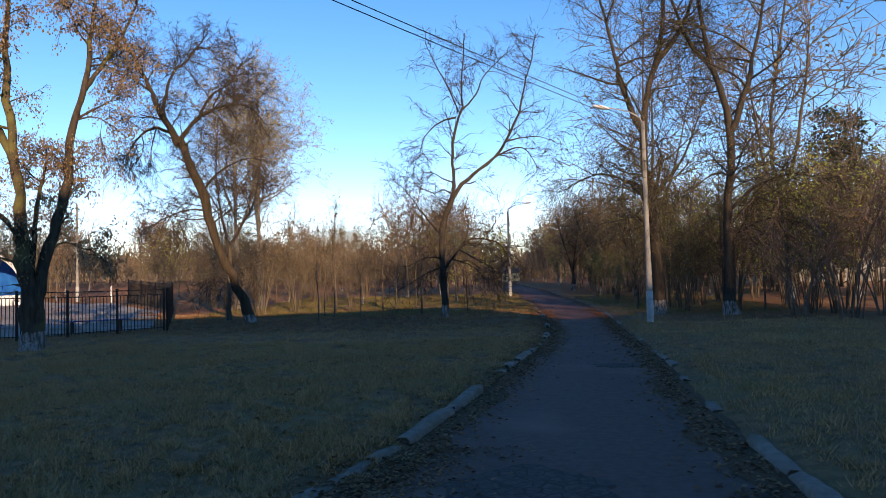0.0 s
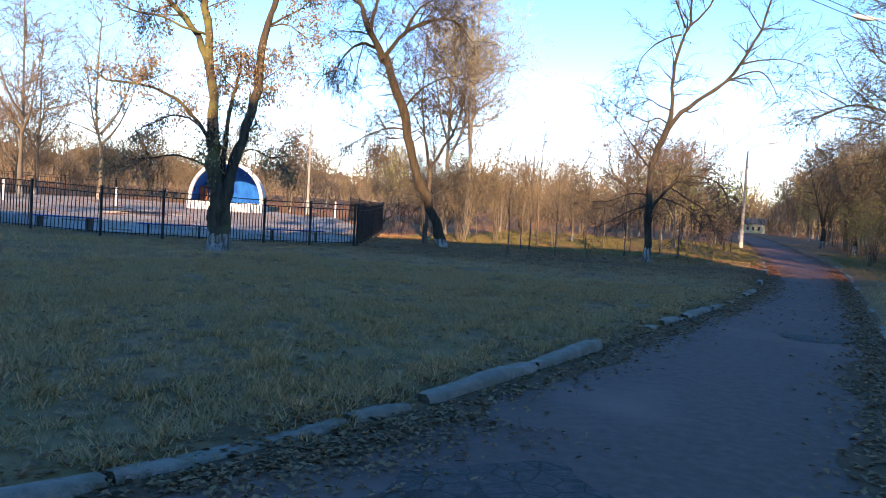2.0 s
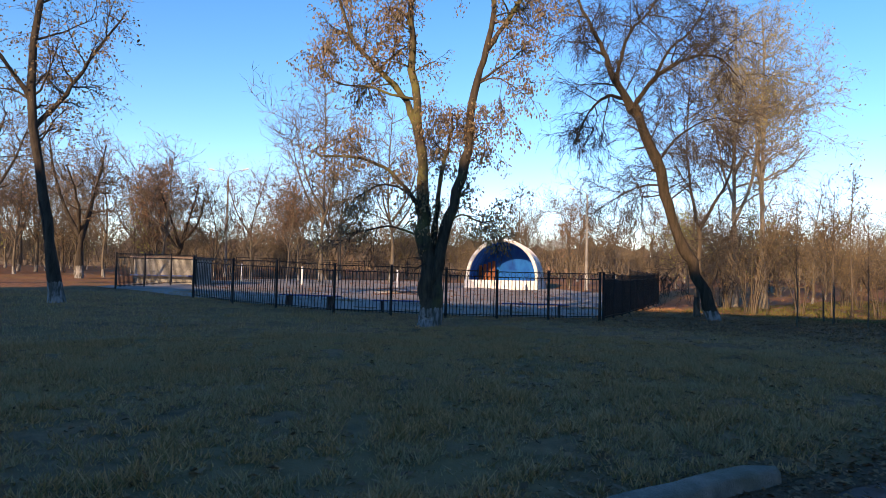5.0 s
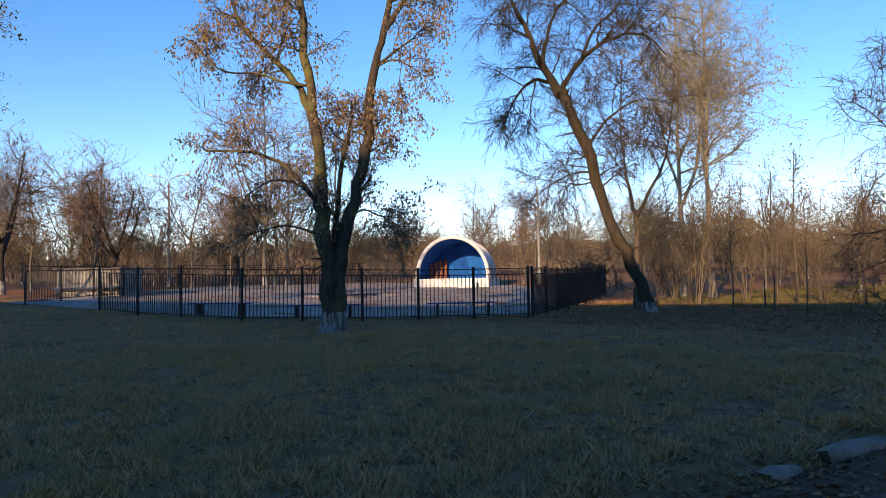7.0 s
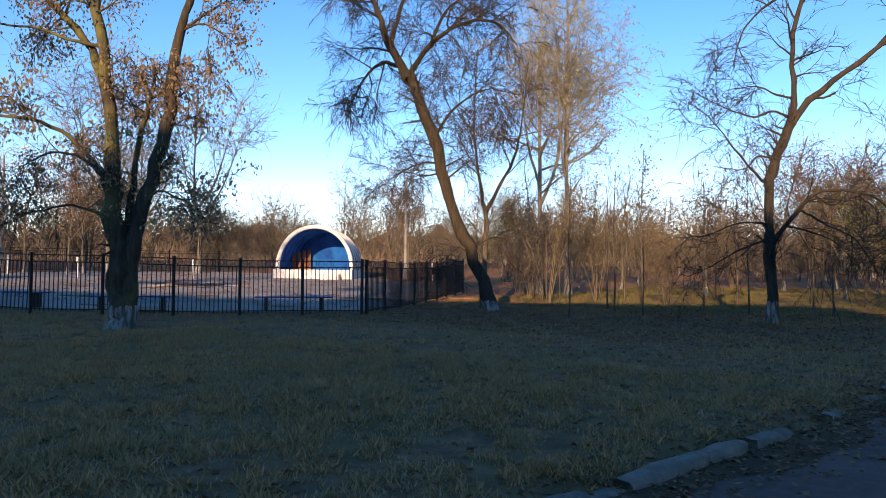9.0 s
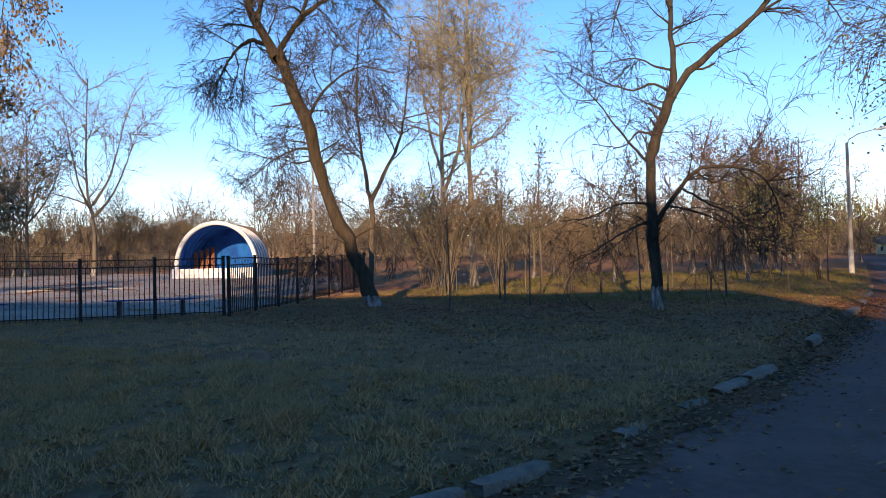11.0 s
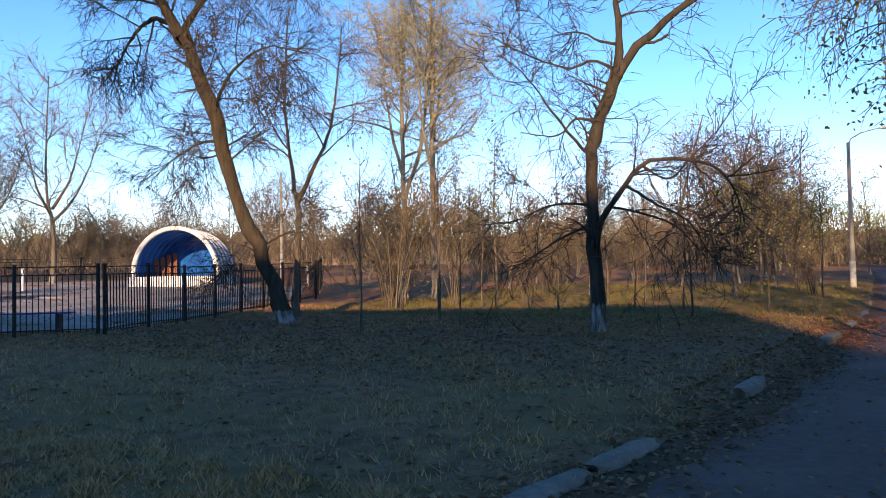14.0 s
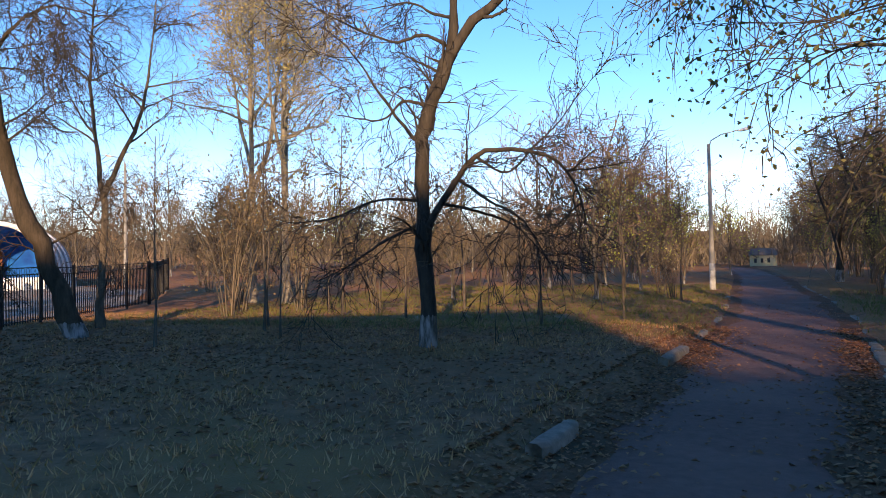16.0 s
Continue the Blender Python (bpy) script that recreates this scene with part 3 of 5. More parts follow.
def make_tree(name, stems, spec, seed, mats, flat=False):
    """stems: polylines with first and last radius and where limbs begin. Trunk and limbs are one part, the crown of branches another, leaves a third."""
    rng = np.random.default_rng(seed)
    trunk, crown, leaf = Acc(), Acc(), Acc()
    branches = []
    for ctrl, r0, r1, s0 in stems:
        pts = smooth_poly(ctrl, spec.get("segs", 16), r0 * 0.16, rng)
        t = np.linspace(0, 1, len(pts))
        rad = r0 + (r1 - r0) * t ** 0.8
        if abs(ctrl[0][2]) < 0.2:
            rad = rad + r0 * 0.3 * np.exp(-(pts[:, 2] + 0.15) / 0.28)
        rad = rad * (1 + rng.normal(0, 0.075, len(rad)))
        tube(trunk, pts, rad, spec.get("sides", 10))
        length = np.linalg.norm(np.diff(pts, axis=0), axis=1).sum()
        for _ in range(int(spec["limbs"] * length * (1 - s0)) + 1):
            s = s0 + (1 - s0) * rng.random() ** 0.8
            q, tg = along_poly(pts, s)
            out = rng.normal(size=3)
            out -= tg * out.dot(tg)
            out /= np.linalg.norm(out)
            d = out + tg * spec["along"] + np.array([0, 0, spec["up"]])
            d /= np.linalg.norm(d)
            ll = spec["limb_len"] * rng.uniform(0.5, 1.15) * (1.15 - 0.5 * s)
            ns = 3 if flat else 6
            lp = curve_pts(q, d, ll, ns, 0.16, spec["lift"], rng)
            lr = min(r0 * 0.4, 0.018 + 0.016 * ll) * (1.0 - 0.4 * s)
            tube(trunk, lp, np.linspace(lr, lr * 0.22, ns + 1), 3 if flat else 5)
            branches.append((lp, lr, ll))
        branches.append((pts[len(pts) // 2:], r1, length * 0.4))
    second, flatP, flatD, flatL = [], [], [], []
    for lp, lr, ll in branches:
        for _ in range(int(spec["sub"] * ll) + 1):
            s = 0.2 + 0.8 * rng.random()
            q, tg = along_poly(lp, s)
            d = tg * 0.8 + rng.normal(0, 0.55, 3) + np.array([0, 0, spec["up"] * 0.6])
            d /= np.linalg.norm(d)
            bl = spec["sub_len"] * rng.uniform(0.5, 1.2)
            bp = curve_pts(q, d, bl, 2 if flat else 4, 0.18, spec["lift"], rng)
            if flat:
                flatP.append(q)
                flatD.append(d)
                flatL.append(bl)
            else:
                tube(crown, bp, np.linspace(max(lr * 0.35, 0.008), 0.005, 5), 3)
            second.append(bp)
    if flat:
        twigs(crown, np.array(flatP), np.array(flatD), np.array(flatL), 0.014, spec["droop"], rng, True)
    P, D = [], []
    for bp in [b[0] for b in branches] + second:
        ln = np.linalg.norm(np.diff(bp, axis=0), axis=1).sum()
        for s in rng.random(max(1, int(ln * spec["twig"]))):
            q, tg = along_poly(bp, 0.12 + 0.88 * s)
            P.append(q)
            D.append(tg * 0.9 + rng.normal(0, 0.6, 3) + np.array([0, 0, spec["up"] * 0.3]))
    P, D = np.array(P), np.array(D)
    tr = spec.get("twig_r", 0.0055)
    mid, end, dd = twigs(crown, P, D, spec["twig_len"] * rng.uniform(0.5, 1.3, len(P)), tr, spec["droop"], rng, flat)
    k = spec.get("fine", 2)
    if k:
        PP = np.concatenate([mid + (end - mid) * rng.random((len(mid), 1)) for _ in range(k)])
        DD = np.concatenate([dd + rng.normal(0, 0.6, dd.shape) for _ in range(k)])
        m2, e2, d2 = twigs(crown, PP, DD, spec["twig_len"] * 0.7 * rng.uniform(0.5, 1.4, len(PP)), tr * 0.9, spec["droop"], rng, True)
    else:
        m2, e2 = mid, end
    tree = empty(name)
    part("trunk", trunk, mats[0], tree)
    part("crown", crown, mats[1], tree, smooth=False)
    if spec.get("leaves"):
        base = np.concatenate([mid, end, m2, e2])
        zmin = spec.get("leaf_from", 0)
        base = base[base[:, 2] > zmin]
        base = base[rng.choice(len(base), min(len(base), spec["leaves"]), replace=False)]
        cl = spec.get("cluster", 1)
        base = np.concatenate([base + rng.normal(0, spec.get("spread", 0.06), base.shape) for _ in range(cl)])
        leaves(leaf, base, spec.get("leaf", 0.07), rng, spec.get("hang", 0.4))
        part("foliage", leaf, mats[2], tree, smooth=False)
    return tree


def uv_pts(right, pts, rng=None):
    """Points given as offset to the viewer's right, height, and depth."""
    r = np.array(right) / np.hypot(*right)
    f = np.array((-r[1], r[0]))
    return [(r[0] * p[0] + f[0] * (p[2] if len(p) > 2 else 0), r[1] * p[0] + f[1] * (p[2] if len(p) > 2 else 0), p[1]) for p in pts]


def stand(ob, x, y, turn=0.0, scale=1.0, sink=0.05):
    ob.matrix_world = Matrix.Translation((x, y, gz(x, y) - sink)) @ Matrix.Rotation(turn, 4, "Z") @ Matrix.Diagonal((scale, scale, scale, 1))
    return ob


def plant(ob, x, y, turn=0.0, scale=1.0, sink=0.05):
    return copy_thing(ob, Matrix.Translation((x, y, gz(x, y) - sink)) @ Matrix.Rotation(turn, 4, "Z") @ Matrix.Diagonal((scale, scale, scale, 1)))


# tree of several stems with rusty hanging leaves, by the fence
RA = (0.709, 0.705)
treeA = make_tree("tree", [
    (uv_pts(RA, [(-0.06, -0.1), (-0.05, 0.6), (-0.05, 1.35), (-0.17, 2.5), (-0.27, 3.5)]), 0.27, 0.19, 0.9),
    (uv_pts(RA, [(-0.27, 3.45), (-0.30, 4.5), (-0.42, 5.7), (-0.55, 6.9, -0.1), (-0.66, 8.1, -0.2), (-0.65, 9.4, -0.3), (-0.5, 11, -0.3), (-0.6, 13, -0.4)]), 0.185, 0.04, 0.2),
    (uv_pts(RA, [(-0.46, 5.6), (-0.8, 6.46, 0.1), (-1.24, 7.0, 0.2), (-1.82, 7.6, 0.3), (-2.48, 8.45, 0.4), (-2.9, 9.6, 0.5), (-3.1, 11.2, 0.6)]), 0.12, 0.025, 0.2),
    (uv_pts(RA, [(0.03, 0.9, 0.12), (0.06, 2.0, 0.2), (0.09, 2.9, 0.25), (0.15, 3.8, 0.3), (0.28, 4.8, 0.35), (0.46, 5.4, 0.4), (0.5, 6.2, 0.5)]), 0.12, 0.03, 0.55),
    (uv_pts(RA, [(0.14, -0.1, -0.05), (0.17, 0.7), (0.19, 1.35), (0.28, 2.35), (0.52, 3.36), (0.88, 4.66), (1.02, 5.68)]), 0.20, 0.14, 0.7),
    (uv_pts(RA, [(1.01, 5.6), (1.2, 7.0), (1.5, 8.05), (1.66, 9.6, 0.1), (1.85, 10.9, 0.2), (2.0, 12.6, 0.2)]), 0.135, 0.035, 0.15),
    (uv_pts(RA, [(1.48, 7.95), (2.2, 9.1, 0.2), (2.8, 10.2, 0.3), (3.2, 11.2, 0.5)]), 0.085, 0.025, 0.15),
    (uv_pts(RA, [(-0.33, 3.4), (-0.75, 3.97), (-1.19, 4.42), (-1.62, 4.65), (-2.2, 4.81), (-2.94, 4.87), (-3.27, 4.88), (-3.35, 5.06), (-3.21, 5.16)]), 0.062, 0.016, 0.93),
    (uv_pts(RA, [(-0.4, 3.5, -0.1), (-0.9, 3.95, -0.2), (-1.48, 3.96, -0.4), (-2.07, 3.6, -0.5)]), 0.045, 0.012, 0.2),
    (uv_pts(RA, [(-0.3, 2.6), (-1.2, 2.89, 0.3), (-1.93, 2.76, 0.4), (-2.5, 2.67, 0.5)]), 0.04, 0.01, 0.25),
    (uv_pts(RA, [(0.4, 2.9), (0.83, 3.21, -0.2), (1.41, 3.0, -0.4), (2.0, 3.1, -0.5)]), 0.035, 0.01, 0.2),
    (uv_pts(RA, [(-0.55, 6.5), (-1.17, 6.58, -0.2), (-1.9, 6.79, -0.3), (-2.64, 6.84, -0.3), (-3.08, 7.19, -0.2), (-3.19, 7.45, -0.2)]), 0.045, 0.012, 0.6),
    (uv_pts(RA, [(1.19, 6.95), (1.77, 7.06, -0.2), (2.41, 6.67, -0.3)]), 0.035, 0.01, 0.2),
], dict(limbs=1.9, along=0.55, up=0.1, lift=-0.01, limb_len=1.55, sub=3.6, sub_len=0.8, twig=6, twig_len=0.34, droop=0.5, fine=2, twig_r=0.009, leaves=5600, leaf=0.085, cluster=5, spread=0.09, hang=1.2, leaf_from=2.2, sides=12, segs=20), 11, (M_BARKA, M_TWIGD, M_LEAFO))
stand(treeA, -10.2, 13.85)
tagged(treeA, "tall many-stemmed tree with hanging rusty leaves and whitewashed foot", "tree")

# leaning tree with dense bare twigs
RB = (0.895, 0.445)
treeB = make_tree("tree", [
    (uv_pts(RB, [(0.03, -0.1), (-0.17, 0.77), (-0.74, 2.1), (-1.02, 2.7), (-1.55, 4.2), (-1.75, 5.0), (-2.12, 6.2), (-2.54, 7.2), (-2.9, 8.0)]), 0.235, 0.175, 0.5),
    (uv_pts(RB, [(-2.88, 7.9), (-3.22, 8.5), (-3.58, 9.2), (-3.9, 10.0, 0.2), (-4.3, 10.9, 0.3), (-4.9, 12.1, 0.4), (-5.4, 13.2, 0.4)]), 0.19, 0.04, 0.1),
    (uv_pts(RB, [(-2.88, 8.0), (-2.28, 8.9, -0.1), (-1.7, 9.3, -0.2), (-1.1, 9.6, -0.3), (-0.37, 9.75, -0.2), (0.38, 9.5), (0.8, 8.9)]), 0.11, 0.022, 0.1),
    (uv_pts(RB, [(-3.1, 8.35), (-3.84, 8.6, 0.2), (-4.4, 8.3, 0.3), (-4.8, 7.7, 0.3), (-5.15, 6.8, 0.3)]), 0.085, 0.016, 0.1),
    (uv_pts(RB, [(-3.55, 9.1), (-3.42, 10.0, 0.3), (-3.1, 11.1, 0.5), (-2.4, 11.9, 0.6), (-1.6, 13.2, 0.9)]), 0.10, 0.025, 0.1),
    (uv_pts(RB, [(-2.1, 9.05, -0.1), (-1.55, 10.0, -0.4), (-0.75, 10.6, -0.6), (-0.2, 11.6, -0.6)]), 0.07, 0.02, 0.1),
    (uv_pts(RB, [(-1.75, 5.0), (-2.5, 5.1, 0.4), (-3.4, 4.8, 0.7), (-3.95, 4.4, 0.8)]), 0.05, 0.01, 0.1),
    (uv_pts(RB, [(-2.0, 5.8), (-1.2, 6.7, -0.6), (-0.1, 7.2, -1.0), (0.9, 7.0, -1.0)]), 0.055, 0.012, 0.1),
    (uv_pts(RB, [(-0.7, 2.1), (-0.1, 2.5, 0.4), (0.4, 2.5, 0.5)]), 0.035, 0.01, 0.5),
    (uv_pts(RB, [(-0.6, 1.8), (-0.9, 2.1, -0.2), (-1.2, 2.2, -0.3)]), 0.025, 0.008, 0.6),
], dict(limbs=3.2, along=0.5, up=0.0, lift=-0.03, limb_len=1.8, sub=4.0, sub_len=1.0, twig=8, twig_len=0.48, droop=0.4, fine=3, twig_r=0.0085, leaves=0, sides=12, segs=20), 12, (M_BARKB, M_TWIGD))
stand(treeB, -7.95, 25.4)
tagged(treeB, "leaning bare tree with dense drooping twigs and whitewashed foot", "tree")

# bare tree with a high fork and a low arching side limb
RC = (0.94, 0.337)
treeC = make_tree("tree", [
    (uv_pts(RC, [(-0.07, -0.1), (-0.08, 1.1), (-0.12, 2.0), (-0.14, 3.0), (-0.1, 3.8), (0.07, 4.45), (0.3, 5.05), (0.44, 5.4)]), 0.15, 0.125, 0.25),
    (uv_pts(RC, [(0.43, 5.35), (0.53, 6.0), (0.5, 6.8), (0.52, 7.8), (0.8, 8.86), (1.0, 9.4), (0.98, 10.2), (1.08, 11.4), (1.2, 12.8)]), 0.095, 0.02, 0.12),
    (uv_pts(RC, [(0.42, 5.3), (1.0, 6.05), (1.65, 6.6), (2.5, 7.22), (3.1, 8.1), (3.68, 9.2), (4.0, 10.5), (4.33, 11.6), (4.6, 12.9)]), 0.105, 0.02, 0.25),
    (uv_pts(RC, [(0.7, 8.95), (-0.04, 8.71, 0.2), (-0.7, 8.07, 0.3), (-0.98, 7.06, 0.3)]), 0.045, 0.01, 0.2),
    (uv_pts(RC, [(1.0, 9.3), (1.57, 9.91, -0.2), (1.99, 10.8, -0.3), (2.97, 11.8, -0.4)]), 0.05, 0.012, 0.2),
    (uv_pts(RC, [(0.82, 9.2), (0.3, 10.3, -0.2), (-0.2, 11.1, -0.3), (-0.7, 12.2, -0.3)]), 0.045, 0.012, 0.2),
    (uv_pts(RC, [(2.5, 7.2), (3.37, 7.58, -0.3), (3.9, 7.38, -0.4), (4.37, 6.6, -0.4)]), 0.045, 0.01, 0.25),
    (uv_pts(RC, [(3.0, 7.9), (3.93, 8.16, 0.3), (4.76, 8.23, 0.4), (5.59, 8.06, 0.5)]), 0.04, 0.01, 0.25),
    (uv_pts(RC, [(-0.1, 1.95), (0.18, 2.5, -0.2), (0.55, 3.0, -0.4), (0.91, 3.41, -0.5), (1.38, 3.48, -0.6), (1.95, 3.38, -0.7), (2.35, 3.15, -0.8), (2.6, 2.75, -0.8), (2.75, 2.2, -0.8)]), 0.075, 0.014, 0.2),
    (uv_pts(RC, [(0.9, 3.4, -0.5), (1.43, 3.15, -0.1), (1.96, 3.68, 0.2), (2.42, 4.14, 0.3), (2.9, 4.85, 0.4)]), 0.03, 0.007, 0.5),
    (uv_pts(RC, [(0.6, 3.0, -0.4), (1.1, 2.6, -0.9), (1.7, 2.2, -1.2), (2.1, 1.5, -1.3)]), 0.035, 0.008, 0.1),
    (uv_pts(RC, [(0.3, 2.6, -0.3), (0.9, 2.5, 0.4), (1.6, 2.2, 0.7), (2.2, 1.5, 0.8)]), 0.035, 0.008, 0.1),
    (uv_pts(RC, [(-0.12, 3.7), (-0.41, 4.04, 0.1), (-0.89, 4.7, 0.3), (-1.52, 5.65, 0.5), (-2.16, 6.23, 0.6)]), 0.045, 0.009, 0.25),
    (uv_pts(RC, [(0.05, 4.4), (-0.4, 4.48, -0.2), (-0.78, 4.12, -0.4), (-1.53, 4.2, -0.6)]), 0.04, 0.009, 0.25),
    (uv_pts(RC, [(0.42, 5.5), (-0.02, 5.67, -0.2), (-0.51, 5.51, -0.4), (-1.26, 5.76, -0.6), (-2.03, 6.2, -0.8)]), 0.042, 0.009, 0.25),
    (uv_pts(RC, [(0.52, 6.0), (0.11, 6.23, 0.3), (-0.37, 6.53, 0.5), (-1.13, 6.53, 0.7)]), 0.04, 0.009, 0.25),
    (uv_pts(RC, [(-0.13, 2.3), (-0.93, 1.95, 0.2), (-1.56, 1.55, 0.3), (-2.2, 1.25, 0.3)]), 0.035, 0.008, 0.1),
    (uv_pts(RC, [(-0.13, 2.7), (-0.9, 2.7, -0.3), (-1.6, 2.4, -0.5), (-2.3, 2.3, -0.6)]), 0.03, 0.008, 0.1),
    (uv_pts(RC, [(1.02, 6.0), (1.25, 5.98, -0.1), (1.5, 6.08, -0.15)]), 0.035, 0.025, 0.95),
], dict(limbs=2.3, along=0.6, up=0.1, lift=-0.01, limb_len=1.5, sub=2.8, sub_len=0.95, twig=5, twig_len=0.5, droop=0.22, fine=2, twig_r=0.0078, leaves=0, sides=12, segs=20), 13, (M_BARKW, M_TWIGD))
stand(treeC, 0.67, 26.08)
tagged(treeC, "bare forked tree with arching low limb and whitewashed foot", "tree")

# slimmer two-stemmed tree behind the leaning one
treeB2 = make_tree("tree", [
    ([(0, 0, -0.1), (0.03, 0, 1.5), (0.0, 0.1, 3.4), (-0.12, 0.1, 4.0), (-0.37, 0.2, 4.9), (-0.6, 0.2, 6.4), (-0.7, 0.3, 7.7), (-0.6, 0.4, 9.8)], 0.12, 0.02, 0.38),
    ([(0, 0.1, 3.5), (0.62, 0.2, 4.6), (1.15, 0.3, 5.6), (1.4, 0.4, 7.0), (1.55, 0.5, 8.8)], 0.085, 0.015, 0.15),
    ([(0, 0, 2.6), (-0.6, -0.2, 3.3), (-1.3, -0.3, 3.7)], 0.035, 0.01, 0.1),
], dict(limbs=2.4, along=0.5, up=0.15, lift=0.0, limb_len=1.9, sub=3.4, sub_len=1.1, twig=6, twig_len=0.55, droop=0.4, fine=3), 14, (M_BARK, M_TWIG))
stand(treeB2, -9.8, 27.6)
tagged(treeB2, "slim bare two-stemmed tree with spreading twigs", "tree")

# tall pale-leaved tree, twice
tallY = make_tree("tree", [
    ([(0, 0, -0.1), (0.0, 0.05, 3), (-0.1, 0.1, 7), (0.1, 0.0, 11), (0.0, 0.1, 16)], 0.2, 0.03, 0.3),
    ([(0.0, 0.0, 4.5), (0.8, 0.2, 6.5), (1.3, 0.3, 10), (1.5, 0.3, 14)], 0.11, 0.025, 0.25),
    ([(0.0, 0.0, 5.5), (-0.8, 0.3, 7.5), (-1.3, 0.4, 10), (-1.6, 0.5, 13)], 0.09, 0.025, 0.25),
    ([(0.1, 0.0, 7.4), (1.0, 0.1, 8.6), (2.2, 0.2, 9.1), (3.2, 0.3, 10.3), (4.3, 0.3, 10.9)], 0.06, 0.015, 0.25),
], dict(limbs=2.2, along=0.3, up=0.2, lift=0.04, limb_len=3.7, sub=2.8, sub_len=1.2, twig=4, twig_len=0.6, droop=0.2, fine=2, twig_r=0.009, leaves=6000, leaf=0.11, cluster=1, spread=0.12, leaf_from=3, segs=12), 15, (M_SOFTWHITE, M_TWIGP, M_LEAFY))
stand(tallY, -13.4, 37.7)
tagged(tallY, "tall pale tree with sparse yellow leaves", "tree", "tall pale trees")
plant(tallY, -12.05, 38.25, 2.0, 0.97)

# tall trees at the edge of the thicket
tallG = make_tree("tree", [
    ([(0, 0, -0.1), (0.05, 0.0, 2), (-0.1, 0.1, 5), (-0.3, 0.1, 8), (0.4, 0.2, 11), (0.8, 0.2, 14), (0.9, 0.2, 18)], 0.3, 0.04, 0.25),
    ([(-0.25, 0.1, 7.5), (-1.1, 0.0, 9.6), (-1.6, -0.2, 12), (-2.4, -0.3, 15)], 0.15, 0.03, 0.15),
    ([(0.3, 0.2, 10.5), (1.5, 0.1, 12.2), (2.3, 0.0, 14.5), (3.0, 0, 17)], 0.13, 0.03, 0.15),
    ([(-0.1, 0.1, 4.4), (-1.0, -0.6, 5.4), (-2.3, -1.3, 5.8), (-3.6, -1.8, 5.3)], 0.08, 0.015, 0.1),
    ([(-0.1, 0.1, 3.8), (-0.6, -1.2, 4.9), (-1.3, -2.6, 5.3), (-1.9, -3.9, 5.0)], 0.07, 0.012, 0.1),
    ([(0, 0.1, 3.1), (-0.7, -1.0, 3.9), (-1.3, -2.3, 4.1), (-1.7, -3.4, 3.6)], 0.06, 0.012, 0.1),
    ([(0, 0.1, 5.0), (0.1, -1.4, 6.2), (-0.4, -3.0, 6.7), (-0.9, -4.4, 6.2)], 0.07, 0.012, 0.1),
], dict(limbs=2.4, along=0.5, up=0.15, lift=0.0, limb_len=2.9, sub=2.6, sub_len=1.2, twig=4, twig_len=0.6, droop=0.4, fine=2, twig_r=0.008, leaves=19000, leaf=0.066, cluster=1, spread=0.14, leaf_from=2, sides=12), 16, (M_BARKW, M_TWIGD, M_LEAFG))
stand(tallG, 9.6, 25.2)
tagged(tallG, "tall tree with sparse olive leaves at the thicket edge", "tree", "tall trees at the thicket edge")
plant(tallG, 12.3, 24.2, 2.4, 0.95)

# round-crowned tree with bare dark twigs and a few leaves
roundT = make_tree("tree", [
    ([(0, 0, -0.1), (0.05, 0.0, 1), (-0.1, 0.1, 2.2), (-0.7, 0.2, 4), (-1.2, 0.4, 6.2)], 0.2, 0.03, 0.3),
    ([(-0.05, 0.1, 1.9), (0.7, 0.2, 3.4), (1.4, 0.0, 5.2), (1.8, -0.2, 6.6)], 0.13, 0.025, 0.15),
    ([(0, 0.1, 1.6), (0.1, -1.0, 2.9), (0.3, -1.9, 4.3), (0.2, -2.6, 5.6)], 0.11, 0.02, 0.15),
    ([(0, 0.1, 2.1), (-0.4, 1.2, 3.4), (-0.2, 2.0, 5.0)], 0.1, 0.02, 0.15),
], dict(limbs=2.4, along=0.5, up=0.15, lift=0.01, limb_len=1.6, sub=3.2, sub_len=1.0, twig=5, twig_len=0.5, droop=0.2, fine=1, twig_r=0.012, leaves=900, leaf=0.08, cluster=2, leaf_from=1.5, segs=10, sides=8), 17, (M_BARKW, M_TWIG, M_LEAFO))
stand(roundT, 8.2, 54)
tagged(roundT, "round-crowned dark tree holding a few dry leaves", "tree", "round-crowned trees")
plant(roundT, 9.8, 57, 1.2, 1.1)

plant(roundT, -33.5, 6.0, 2.2, 1.25)
plant(roundT, -42, 13.5, 4.0, 1.3)
plant(roundT, -47, 21.5, 5.0, 1.15)

# leaning tree by the entrance walk
RL = (0.17, 0.985)
treeL = make_tree("tree", [
    (uv_pts(RL, [(0, -0.1), (-0.2, 1.4), (-0.42, 2.9), (-0.85, 5.4), (-0.7, 8.3), (-0.4, 10.2), (-0.3, 12)]), 0.2, 0.04, 0.35),
    (uv_pts(RL, [(-0.75, 4.8), (0.0, 5.9, 0.3), (0.7, 7.2, 0.4), (1.5, 8.6, 0.5)]), 0.09, 0.02, 0.15),
    (uv_pts(RL, [(-0.85, 5.6), (-1.8, 6.9, 0.2), (-2.7, 8.2, 0.3)]), 0.08, 0.02, 0.15),
], dict(limbs=2.2, along=0.5, up=0.2, lift=0.0, limb_len=2.2, sub=3.0, sub_len=1.0, twig=5, twig_len=0.5, droop=0.3, fine=2, leaves=2600, leaf=0.09, cluster=2, spread=0.1, leaf_from=3.5, sides=12), 19, (M_BARKW, M_TWIGD, M_LEAFO))
stand(treeL, -20.0, 6.8, 0, 1.15)
tagged(treeL, "dark leaning tree with few leaves and whitewashed foot", "tree")

